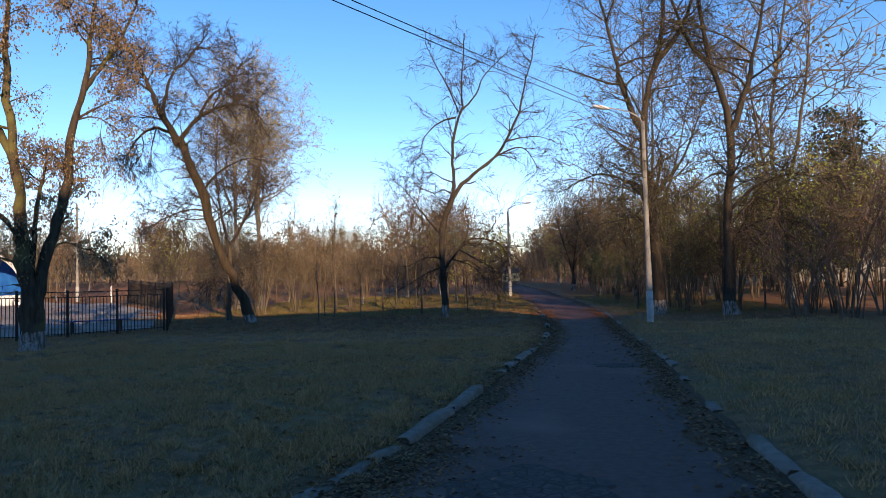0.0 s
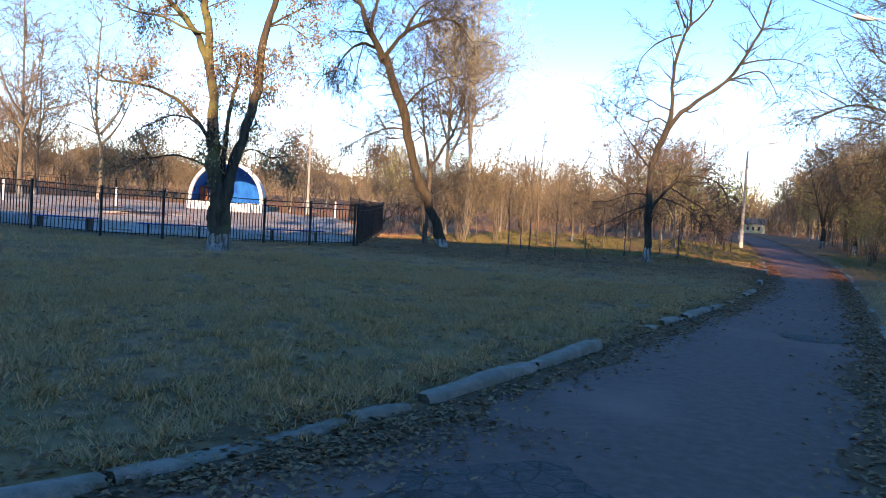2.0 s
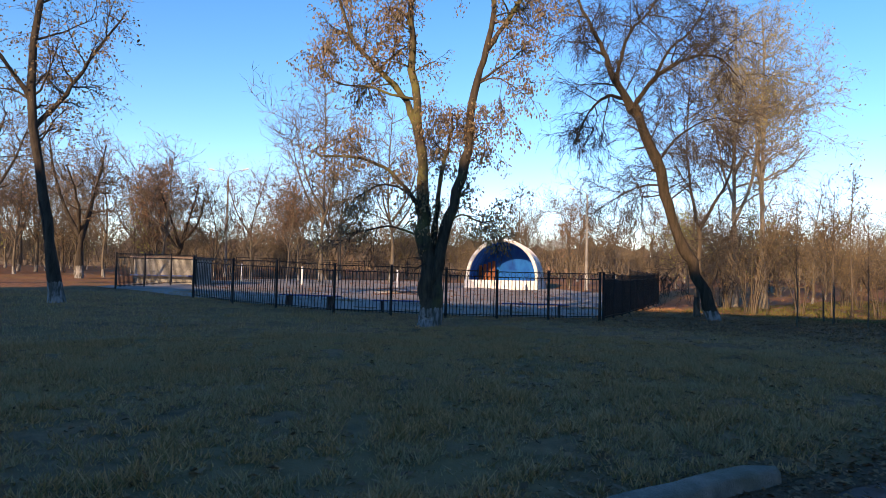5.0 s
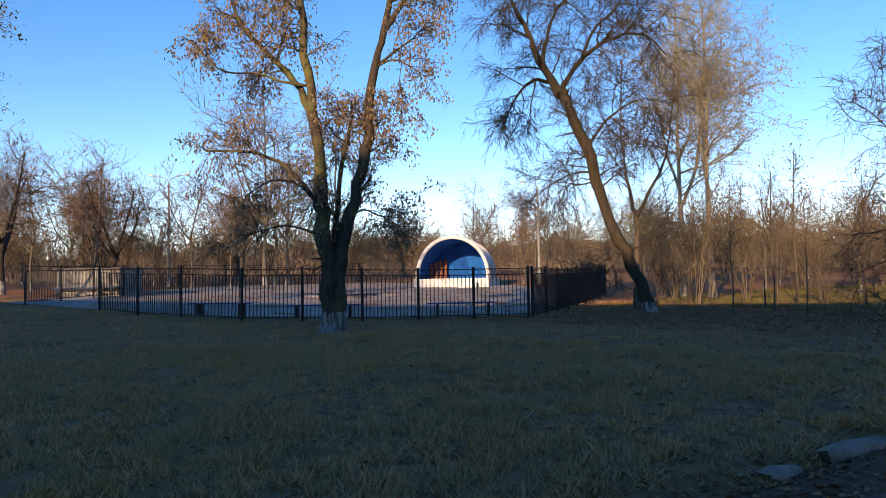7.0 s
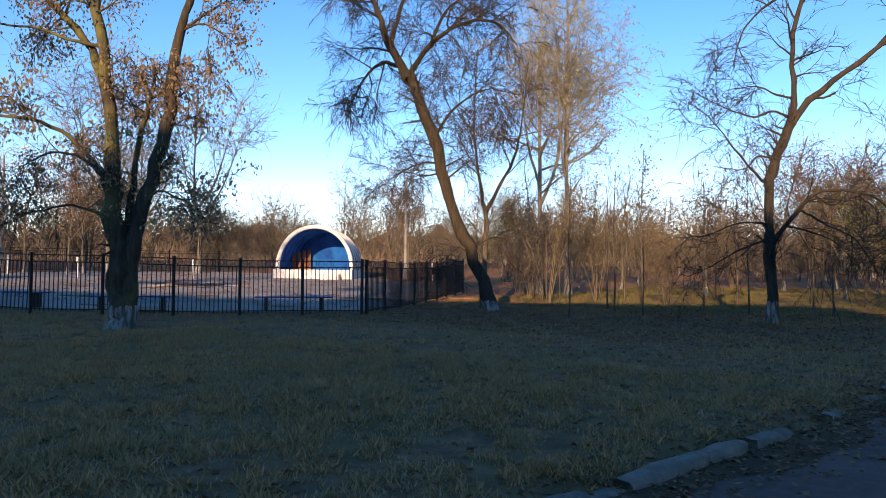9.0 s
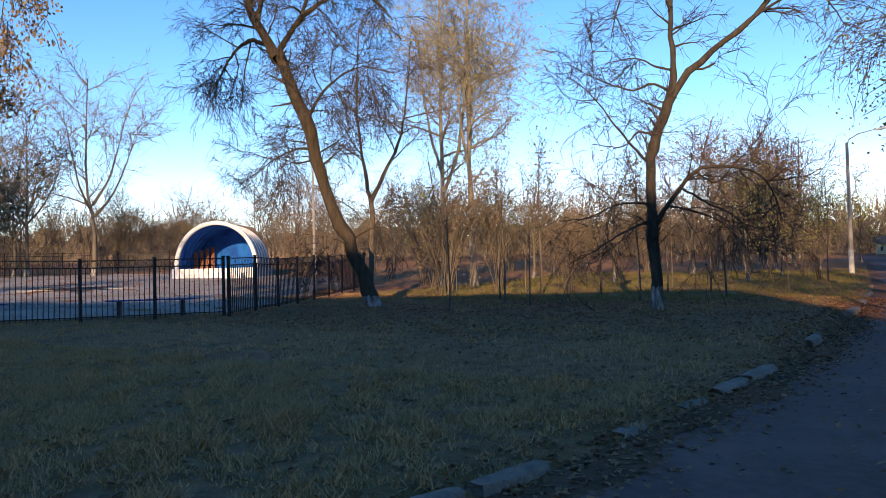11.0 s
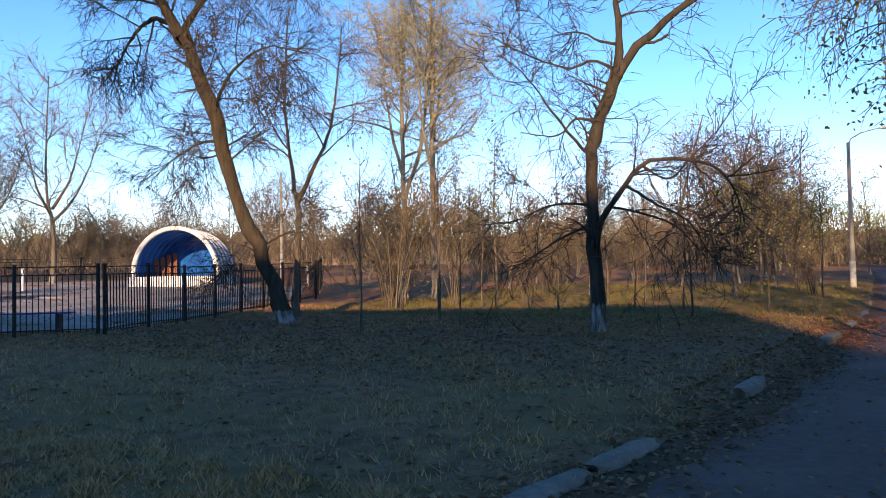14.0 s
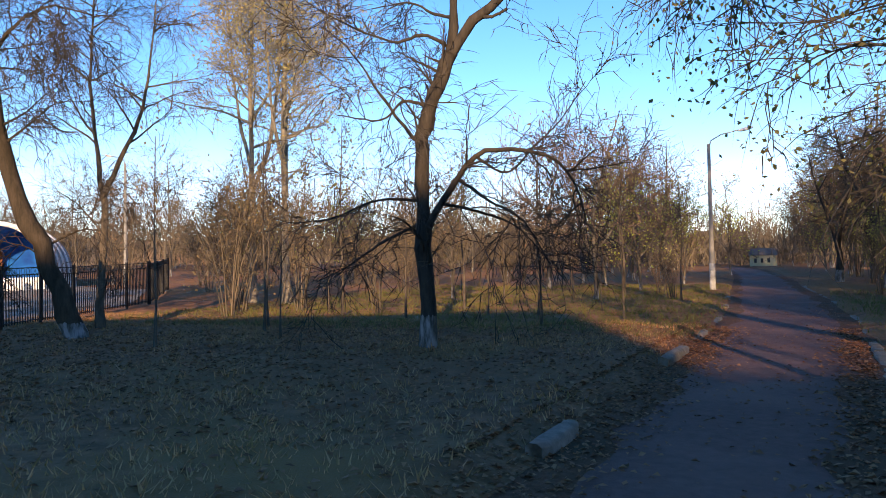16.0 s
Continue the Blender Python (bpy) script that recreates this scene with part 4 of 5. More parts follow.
# dark conifer above the thicket
pine = make_tree("tree", [([(0, 0, -0.1), (0.05, 0, 4), (0.0, 0.1, 8), (0.05, 0.05, 12.6)], 0.2, 0.02, 0.12)],
                 dict(limbs=7.0, along=0.15, up=-0.15, lift=-0.02, limb_len=3.0, sub=3.0, sub_len=0.8, twig=4, twig_len=0.4, droop=0.3, fine=1, twig_r=0.01, leaves=9000, leaf=0.28, cluster=1, spread=0.1, hang=0.2, leaf_from=1.5, segs=12, sides=8), 23, (M_BARK, M_TWIGD, M_NEEDLE))
stand(pine, 27.2, 50.0)
tagged(pine, "dark green conifer rising behind the thicket", "conifer")

# the woodland: a few kinds of small tree, each planted many times
BG = []
for k, (h, tw, lf, nl, lz) in enumerate([(8.5, M_TWIGB, M_LEAFT, 700, 0.1), (7.0, M_TWIG, M_LEAFR, 1300, 0.1), (6.0, M_TWIGB, M_LEAFT, 1500, 0.1), (7.5, M_TWIGR, M_LEAFR, 600, 0.1), (6.0, M_TWIG, M_LEAFGY, 2600, 0.12), (9.5, M_TWIGB, M_LEAFT, 0, 0.1)]):
    r = np.random.default_rng(40 + k)
    st = [([(0, 0, -0.1), (0.1 * r.normal(), 0.1 * r.normal(), h * 0.25), (0.3 * r.normal(), 0.3 * r.normal(), h * 0.5), (0.5 * r.normal(), 0.5 * r.normal(), h)], 0.014 * h, 0.02, 0.25)]
    for _ in range(3):
        a = r.random() * 6.28
        z0 = h * r.uniform(0.15, 0.4)
        st.append(([(0, 0, z0), (0.12 * h * math.cos(a), 0.12 * h * math.sin(a), z0 + h * 0.16), (0.22 * h * math.cos(a), 0.22 * h * math.sin(a), z0 + h * 0.45)], 0.008 * h, 0.012, 0.15))
    t = make_tree("tree", st, dict(limbs=1.9, along=0.5, up=0.3, lift=0.03, limb_len=0.26 * h, sub=2.2, sub_len=0.15 * h, twig=3.4, twig_len=0.8, droop=0.1, fine=1, twig_r=0.013, leaves=nl, leaf=lz, cluster=1, spread=0.15, leaf_from=1.0, sides=6, segs=8), 60 + k, (M_BARKL, tw, lf), flat=True)
    tagged(t, ["tall bare tan tree in the park", "russet young tree in the park", "low tan tree with dry leaves", "bare reddish young tree", "young tree with yellow-green leaves", "tall bare pale tree"][k], "tree", "park woodland trees")
    BG.append(t)

# multi-stemmed bushes
BUSH = []
for k, (h, tw, lf, nl) in enumerate([(4.2, M_TWIGB, M_LEAFT, 900), (3.4, M_TWIGR, M_LEAFR, 0), (4.5, M_TWIG, M_LEAFG, 1500), (2.4, M_TWIG, M_LEAFT, 700), (5.2, M_TWIGB, M_LEAFGY, 1500)]):
    r = np.random.default_rng(80 + k)
    st = []
    for i in range(9):
        a = r.random() * 6.28
        o = r.uniform(0.05, 0.28)
        s = r.uniform(0.12, 0.42) * h
        hh = h * r.uniform(0.6, 1.0)
        ca, sa = math.cos(a), math.sin(a)
        st.append(([(o * ca, o * sa, -0.08), (ca * (o + s * 0.2), sa * (o + s * 0.2), hh * 0.35), (ca * (o + s * 0.55), sa * (o + s * 0.55), hh * 0.7), (ca * (o + s), sa * (o + s), hh)], 0.022, 0.007, 0.25))
    t = make_tree("bush", st, dict(limbs=1.6, along=0.7, up=0.25, lift=0.04, limb_len=0.2 * h, sub=2.2, sub_len=0.5, twig=4, twig_len=0.55, droop=0.1, fine=1, twig_r=0.010, leaves=nl, leaf=0.08, cluster=1, spread=0.1, sides=5, segs=6), 90 + k, (M_TWIGB if k == 0 else M_TWIGR if k == 1 else M_BARK, tw, lf), flat=True)
    tagged(t, ["upright tan multi-stemmed bush", "bare reddish multi-stemmed bush", "dense bush with olive leaves", "low straggly bush with dry leaves", "tall bush with yellow-green leaves"][k], "bush", "bushes in the park")
    BUSH.append(t)

# thin young saplings
sap = make_tree("sapling", [([(0, 0, -0.1), (0.03, 0, 1.0), (-0.05, 0.05, 2.2), (0.05, 0.0, 4.2)], 0.035, 0.008, 0.35)],
                dict(limbs=2.2, along=0.9, up=0.4, lift=0.05, limb_len=0.9, sub=2.5, sub_len=0.5, twig=4, twig_len=0.3, droop=0.0, fine=1, leaves=90, leaf=0.08, sides=6, segs=8), 33, (M_BARK, M_TWIGD, M_LEAFT))
stand(sap, -4.7, 24.7)
tagged(sap, "thin bare young sapling standing in grass", "sapling", "saplings on the lawn")
tallsap = make_tree("sapling", [([(0, 0, -0.1), (0.03, 0, 1.5), (-0.05, 0.05, 3.2), (0.1, 0.0, 6.2)], 0.06, 0.01, 0.4)],
                    dict(limbs=2.0, along=0.9, up=0.4, lift=0.05, limb_len=1.0, sub=2.5, sub_len=0.6, twig=4, twig_len=0.35, droop=0.0, fine=1, leaves=260, leaf=0.11, sides=6, segs=8, leaf_from=3.0), 34, (M_BARK, M_TWIGD, M_LEAFG))
stand(tallsap, -6.1, 33.3)
tagged(tallsap, "slender leafy young tree with whitewashed foot", "sapling", "saplings on the lawn")
R = np.random.default_rng(9)
for x, y in [(-3.3, 26.8), (-5.6, 29.2), (-7.2, 34.2), (-3.3, 32.3), (-1.4, 33.7), (1.4, 35.6), (-2.6, 46), (0.0, 34), (1.3, 30.4), (-0.8, 29), (2.6, 33), (-4.9, 28.2), (-2.2, 37), (3.0, 40), (-8.8, 31.5), (-5, 39), (-1, 41)]:
    plant(sap, x, y, R.random() * 6.28, R.uniform(0.7, 1.15))
for x, y in [(-3.2, 36), (0.2, 44), (-9.5, 36)]:
    plant(tallsap, x, y, R.random() * 6.28, R.uniform(0.85, 1.1))

# the tan bush clump in the sunny patch, and others by the fence
for ob, x, y, s in [(0, -10.0, 32.6, 1.25), (0, -11.0, 34.2, 1.1), (0, -8.7, 34.6, 1.0), (3, -5.4, 34.4, 1.0), (3, 2.6, 41.0, 0.7), (0, -13.0, 36.2, 1.1), (3, -14.4, 38.0, 1.0)]:
    plant(BUSH[ob], x, y, R.random() * 6.28, s)
stand(BUSH[0], -15.2, 38.6, 1)
stand(BUSH[1], 13.8, 21.2, 1, 1.2)
stand(BUSH[2], 11.2, 27.5, 1, 1.0)
stand(BUSH[3], 1.6, 44.5, 1, 0.8)
stand(BUSH[4], 11.6, 29.5, 1)

# thicket to the right of the path
for _ in range(46):
    x, y = R.uniform(10.2, 30), R.uniform(22, 60)
    if x < 10.5 + (y - 22) * 0.02:
        continue
    k = R.choice([1, 2, 4, 0, 4, 2])
    plant(BUSH[k], x, y, R.random() * 6.28, R.uniform(0.9, 1.5))
for x, y, s in [(15.2, 20.6, 1.25), (16.8, 21.5, 1.3), (14.6, 23.0, 1.2), (18.5, 22, 1.4)]:
    plant(BUSH[1], x, y, R.random() * 6.28, s)
for x, y in [(10.4, 27.6), (12.8, 27.2), (14.2, 26.2), (15.6, 27.4), (13.4, 29.2), (17.2, 26.6), (11.2, 31), (18.6, 28), (9.6, 30.4)]:
    plant(tallsap, x, y, R.random() * 6.28, R.uniform(0.8, 1.2))
plant(BG[0], 16.5, 30, 1, 1.9)
plant(BG[5], 11.5, 36, 2, 1.7)
for _ in range(18):
    plant(BG[R.choice([0, 1, 3, 4])], R.uniform(13, 36), R.uniform(26, 70), R.random() * 6.28, R.uniform(0.9, 1.4))

# woodland beyond the lawn and the plaza
spots = []
for _ in range(2600):
    a = R.uniform(radians(62), radians(205))
    d = R.uniform(36, 105)
    x, y = 4 + d * math.cos(a), 2 + d * math.sin(a)
    if edge_l(y) - 3.5 < x < edge_r(y) + 3:
        continue
    if -46 < x < -9.5 and 8 < y < 44 and not (x > -20 and y > 37):
        continue
    if x > -9.5 and y < 40:
        continue
    if a > radians(162) and d < 48:
        continue
    if any((x - u) ** 2 + (y - v) ** 2 < (3.0 + d * 0.02) ** 2 for u, v in spots):
        continue
    spots.append((x, y))
    if len(spots) > 145:
        break
for i, (x, y) in enumerate(spots):
    k = int(R.choice([0, 1, 2, 2, 2, 3, 4, 5]))
    if i < 6:
        k = i
        stand(BG[k], x, y, R.random() * 6.28, 1.0)
    else:
        plant(BG[k], x, y, R.random() * 6.28, R.uniform(0.75, 1.15))
plant(BG[5], -40.5, 29.5, 1.0, 1.5)
plant(BG[5], -42.0, 37.0, 2.6, 1.45)
plant(BG[5], -45.0, 34.0, 4.6, 1.2)
for k, y in enumerate(range(54, 99, 5)):
    plant(BG[(0, 3, 1, 4, 2)[k % 5]], float(edge_l(y)) - 4.5 - (k % 3), y, k * 1.7, 0.9 + 0.1 * (k % 3))
    plant(BG[(1, 0, 3, 2, 4)[k % 5]], float(edge_r(y)) + 3.5 + (k % 2), y + 2, k * 2.3, 0.9 + 0.12 * (k % 3))
for _ in range(26):
    x, y = R.uniform(-26, -7), R.uniform(42, 72)
    if x < edge_l(y) - 2:
        plant(BUSH[int(R.choice([0, 0, 2, 3]))], x, y, R.random() * 6.28, R.uniform(0.7, 1.1))
for x, y, k, s in [(0.3, 47, 4, 0.85), (-2.2, 51, 4, 1.0), (1.2, 53, 4, 0.8), (-1, 60, 3, 1.1), (-4.5, 55, 1, 1.1), (2.2, 68, 4, 1.0)]:
    plant(BG[k], x, y, R.random() * 6.28, s)

for _ in range(36):
    a, d = R.uniform(radians(125), radians(188)), R.uniform(56, 85)
    plant(BUSH[int(R.choice([0, 0, 2, 3]))], 4 + d * math.cos(a), 2 + d * math.sin(a), R.random() * 6.28, R.uniform(0.8, 1.3))

# unseen trees added between block and path to dapple the sun; then right verge
for x, y, k, s in [(12, -15, 0, 1.5), (27, -7, 0, 1.8), (25, 2, 1, 1.6), (13.5, 1, 0, 1.0), (17, 4.5, 5, 1.0), (20.5, 1.5, 1, 1.35), (16, -9, 5, 1.2), (24, -2, 0, 1.6), (31, -3, 0, 1.7)]:
    plant(BG[k], x, y, k * 1.3 + x, s)
for x, y, k, s in [(9.3, 36, 4, 0.6), (9.0, 43, 4, 0.6), (9.9, 40, 2, 0.9), (11.5, 43, 2, 1.1), (10.2, 47, 2, 1.0), (9.4, 52, 3, 1.3), (12, 50, 2, 1.3), (13, 38, 0, 1.1), (10.6, 33.5, 3, 1.1), (12.6, 33, 2, 1.0), (9.2, 60, 2, 1.2), (11, 66, 2, 1.3)]:
    plant(BUSH[k], x, y, R.random() * 6.28, s)
for x, y, k, s in [(10.5, 62, 0, 1.0), (12, 70, 1, 1.2), (9, 78, 3, 1.1), (13, 58, 4, 1.2), (14, 48, 1, 1.2), (15, 64, 0, 1.2), (7, 88, 1, 1.1), (11, 84, 2, 1.3), (12.5, 53, 3, 1.1)]:
    plant(BG[k], x, y, R.random() * 6.28, s)
plant(roundT, 11.2, 41.5, 0.4, 0.95)
plant(roundT, 9.6, 47.5, 2.9, 1.0)
for _ in range(26):
    a, d = R.uniform(radians(146), radians(178)), R.uniform(50, 72)
    plant(BG[int(R.choice([0, 1, 1, 2, 3]))], 4 + d * math.cos(a), 2 + d * math.sin(a), R.random() * 6.28, R.uniform(0.9, 1.35))

# far woods closing the view all round
far = Acc()
r = np.random.default_rng(3)
for a0, a1, d0, d1, hh, n in [(62, 112, 104, 135, 10, 6000), (50, 215, 80, 125, 8.5, 17000), (215, 410, 60, 110, 9, 2500)]:
    a = np.radians(r.uniform(a0, a1, n))
    d = r.uniform(d0, d1, n)
    c = 0.75 + 0.25 * np.sin(a * 37) * np.sin(a * 91 + 1) + r.normal(0, 0.08, n)
    P = np.stack([4 + d * np.cos(a), 2 + d * np.sin(a), np.zeros(n)], 1)
    keep = ~((P[:, 0] > edge_l(P[:, 1]) - 2) & (P[:, 0] < edge_r(P[:, 1]) + 2) & (P[:, 1] > 0) & (P[:, 1] < 101))
    P, c, n2 = P[keep], c[keep], int(keep.sum())
    P[:, 2] = base_z(P[:, 0], P[:, 1]) + r.uniform(0, 0.5, n2) * hh * c
    D = r.normal(0, 0.45, (n2, 3)) + np.array([0, 0, 1.0])
    m, e, dd = twigs(far, P, D, hh * 0.5 * c * r.uniform(0.6, 1.2, n2), 0.05, 0.0, r, True)
    PP = np.concatenate([m, e, m])
    twigs(far, PP, np.concatenate([dd] * 3) + r.normal(0, 0.7, (len(PP), 3)), r.uniform(0.7, 1.8, len(PP)), 0.035, 0.0, r, True)
woods = new("far_woods", far.mesh("far_woods", M_TWIGB, False))
tagged(woods, "far band of bare tan autumn woodland", "woods", kind="stuff")


# low wooded rise that closes the horizon
rise = Acc()
ra = np.linspace(0, 2 * np.pi, 721)
rh = base_z(4 + 138 * np.cos(ra), 2 + 138 * np.sin(ra)) + 5.2 + 0.9 * waves(138 * np.cos(ra), 138 * np.sin(ra), 31, 3, 30, 24) + np.random.default_rng(4).normal(0, 0.35, 721)
rv = [np.stack([4 + (138 + o) * np.cos(ra), 2 + (138 + o) * np.sin(ra), zz], 1) for o, zz in ((0, np.full(721, -1.0)), (1, rh * 0.6), (3, rh), (9, rh * 0.8))]
ri = np.arange(3)[:, None] * 721 + np.arange(720)[None]
rise.add(np.concatenate(rv), np.stack([ri, ri + 1, ri + 722, ri + 721], -1).reshape(-1, 4))
tagged(new("backdrop", rise.mesh("backdrop", M_RISE)), "distant brown autumn woodland on the horizon", "woodland", kind="structure")


# ---- iron fence round the plaza ----
def fence(posts, label, rings=True, height=1.62):
    """posts: plan points. Bays of pickets between them, a row of rings under the top rail."""
    fx, fy = posts[0]
    ob = empty("metal_fence", Matrix.Translation((fx, fy, gz(fx, fy))))
    z0 = gz(fx, fy)
    post = bm_mesh("post", box_bm(-0.034, -0.034, -0.1, 0.034, 0.034, height + 0.03), M_IRON, 0.006)
    capm = bm_mesh("post_cap", box_bm(-0.042, -0.042, height + 0.03, 0.042, 0.042, height + 0.06), M_IRON, 0.01)
    picket = bm_mesh("picket", box_bm(-0.011, -0.011, 0.08, 0.011, 0.011, height - 0.20), M_IRON)
    ra = Acc()
    a = np.linspace(0, 2 * np.pi, 15)
    tube(ra, np.stack([0.085 * np.cos(a), 0 * a, 0.085 * np.sin(a)], 1), np.full(15, 0.008), 4)
    ring = ra.mesh("ring", M_IRON)
    rail = bm_mesh("rail", box_bm(0, -0.014, -0.014, 1, 0.014, 0.014), M_IRON)
    for i, (x, y) in enumerate(posts):
        z = gz(x, y)
        p = new("post", post)
        p.parent = ob
        p.location = (x - fx, y - fy, z - z0)
        c = new("post_cap", capm)
        c.parent = p
        if i == len(posts) - 1:
            break
        x2, y2 = posts[i + 1]
        z2 = gz(x2, y2)
        L = math.hypot(x2 - x, y2 - y)
        yaw, slope = math.atan2(y2 - y, x2 - x), math.atan2(z2 - z, L)
        bay = pose(x - fx, y - fy, z - z0, 0, -math.degrees(slope), math.degrees(yaw))
        for h in (0.14, height - 0.20, height - 0.01) if rings else (0.14, height - 0.2, height - 0.04):
            q = new("rail", rail)
            q.parent = ob
            q.matrix_basis = bay @ Matrix.Translation((0, 0, h)) @ Matrix.Diagonal((L, 1, 1, 1))
        n = int(round(L / (0.125 if rings else 0.118)))
        for k in range(1, n):
            q = new("picket", picket)
            q.parent = ob
            q.matrix_basis = bay @ Matrix.Translation((L * k / n, 0, 0)) @ Matrix.Diagonal((1, 1, 1, 1) if rings else (1.15, 1.15, 1.1, 1))
        if rings:
            m = int(round(L / 0.22))
            for k in range(m):
                q = new("ring", ring)
                q.parent = ob
                q.matrix_basis = bay @ Matrix.Translation((L * (k + 0.5) / m, 0, height - 0.105))
    return tagged(ob, label, "fence", "fence round the plaza")


FRONT = [(-9.9, 21.3), (-11.05, 19.95), (-12.05, 18.45), (-12.75, 16.75), (-13.85, 15.3), (-15.4, 14.1), (-17.4, 13.05), (-19.8, 12.6), (-22.6, 12.3)]
fence(FRONT, "black iron fence with rings under its top rail")
SIDE = [(-9.83 - 6.35 * k / 8, 21.42 + 13.5 * k / 8) for k in range(9)]
fence(SIDE, "black iron picket fence along the plaza side")
fence([(-29.5, 11.6), (-31.5, 13.6), (-33.5, 15.7), (-35.2, 17.8)], "black iron fence by the plaza entrance")
fence([(-16.3, 35.1), (-18.6, 37.6), (-20.8, 40.0), (-23.0, 42.4)], "black iron fence at the back of the plaza")
fence([(-40.5, 42), (-43, 39.5), (-45, 36.5), (-46.5, 33.3), (-47.5, 30), (-48, 26.5)], "black iron fence at the far side of the plaza")

# ---- plaza ----
PLAZA = [(-11.0, 22.4), (-13.6, 18.4), (-15.2, 15.6), (-18.0, 13.9), (-22.8, 12.9), (-31, 11.2), (-38, 17), (-46.5, 28), (-44.5, 37), (-39, 42), (-24, 42), (-16.8, 34.6)]
acc = Acc()
cx, cy = -27, 27
verts, faces = [], []
K, n = 10, len(PLAZA) * 6
u = np.linspace(0, len(PLAZA), n, endpoint=False)
ring = [(np.interp(q, range(len(PLAZA) + 1), [p[0] for p in PLAZA + PLAZA[:1]]), np.interp(q, range(len(PLAZA) + 1), [p[1] for p in PLAZA + PLAZA[:1]])) for q in u]
for k in range(1, K + 1):
    for x, y in ring:
        X, Y = cx + (x - cx) * k / K, cy + (y - cy) * k / K
        verts.append((X, Y, gz(X, Y) + 0.025))
for k in range(K - 1):
    for i in range(n):
        j = (i + 1) % n
        faces.append((k * n + i, k * n + j, (k + 1) * n + j, (k + 1) * n + i))
acc.add(verts, faces)
acc.q.append(np.array([list(range(n))]))
tagged(new("plaza", acc.mesh("plaza", M_PLAZA)), "pale worn asphalt dance plaza inside the fence", "plaza", kind="structure")

# ---- band shell stage ----
SX, SY = -31.05, 38.5
stage = empty("bandshell", Matrix.Translation((SX, SY, gz(SX, SY))) @ Matrix.Rotation(radians(32), 4, "Z"))
W, DEEP, PLH, RISE = 2.52, 3.6, 0.6, 2.85


def arch(rx, rz, n=28):
    a = np.linspace(0, np.pi, n)
    return np.stack([rx * np.cos(a), 0 * a, PLH + rz * np.sin(a) ** 0.92], 1)


def arch_band(rx0, rz0, rx1, rz1, y0, y1):
    """A solid arch between two profiles, from y0 to y1."""
    acc = Acc()
    A, B = arch(rx0, rz0), arch(rx1, rz1)
    n = len(A)
    v = np.concatenate([A + (0, y0, 0), B + (0, y0, 0), A + (0, y1, 0), B + (0, y1, 0)])
    f = []
    for i in range(n - 1):
        f += [(i, i + 1, n + i + 1, n + i), (2 * n + i, 3 * n + i, 3 * n + i + 1, 2 * n + i + 1), (i, 2 * n + i, 2 * n + i + 1, i + 1), (n + i, n + i + 1, 3 * n + i + 1, 3 * n + i)]
    f += [(0, n, 3 * n, 2 * n), (n - 1, 3 * n - 1, 4 * n - 1, 2 * n - 1)]
    acc.add(v, f)
    return acc


part("plinth", bm_mesh("plinth", box_bm(-W - 0.12, -0.5, -0.3, W + 0.12, DEEP + 0.1, PLH), M_STAGEW, 0.02), None, stage, "chipped white plinth")
part("step", bm_mesh("step", box_bm(0.7, -1.1, -0.3, 1.9, -0.5, 0.3), M_STAGEW, 0.02), None, stage, "white steps")
for k in range(5):
    s = 1 - 0.008 * k
    part("shell_section", arch_band(W * s - 0.10, RISE * s - 0.10, W * s - 0.02, RISE * s - 0.02, 0.1 + k * 0.7, 0.85 + k * 0.7), M_STAGEB, stage, "blue curved shell section")
    part("rib", arch_band(W * s - 0.02, RISE * s - 0.02, W * s + 0.11, RISE * s + 0.10, 0.05 + k * 0.7, 0.22 + k * 0.7), M_STAGEW, stage, "white rib")
    part("roof_section", arch_band(W * s - 0.015, RISE * s - 0.015, W * s + 0.03, RISE * s + 0.03, 0.22 + k * 0.7, 0.75 + k * 0.7), M_STAGEGREY, stage, "grey roof section")
part("front_rim", arch_band(W - 0.12, RISE - 0.12, W + 0.11, RISE + 0.11, -0.1, 0.1), M_STAGEW, stage, "white painted front arch")
bw = Acc()
A = arch(W * 0.968 - 0.05, RISE * 0.968 - 0.05)
bw.add(np.concatenate([A + (0, DEEP - 0.08, 0), A + (0, DEEP + 0.04, 0)]), [(i, i + 1, 28 + i + 1, 28 + i) for i in range(27)])
bw.q.append(np.array([list(range(28))]))
bw.q.append(np.array([list(range(55, 27, -1))]))
part("back_wall", bw, M_STAGEB, stage, "mottled blue back wall", smooth=False)
for i in range(4):
    x = -2.2 + 0.27 * i
    part("door_board", bm_mesh("door_board", box_bm(x, 2.2 + 0.3 * i, PLH, x + 0.23, 2.25 + 0.3 * i, PLH + 1.1 + 0.12 * i), M_DOOR, 0.01), None, stage, "red-brown board")
tagged(stage, "small white-ribbed band shell with blue interior and white plinth", "band shell")


# ---- benches inside the fence ----
def bench(length):
    ob = empty("bench")
    for k in range(3):
        part("slat", bm_mesh("slat", box_bm(-length / 2, -0.19 + k * 0.135, 0.42, length / 2, -0.075 + k * 0.135, 0.46), M_BLUE, 0.008), None, ob)
    for x in (-length * 0.36, length * 0.36):
        part("leg", bm_mesh("leg", box_bm(x - 0.04, -0.17, -0.05, x + 0.04, 0.17, 0.42), M_IRON, 0.01), None, ob, "dark iron leg")
    return tagged(ob, "low blue slatted bench without a back", "bench", "benches round the plaza")


b0 = bench(2.4)
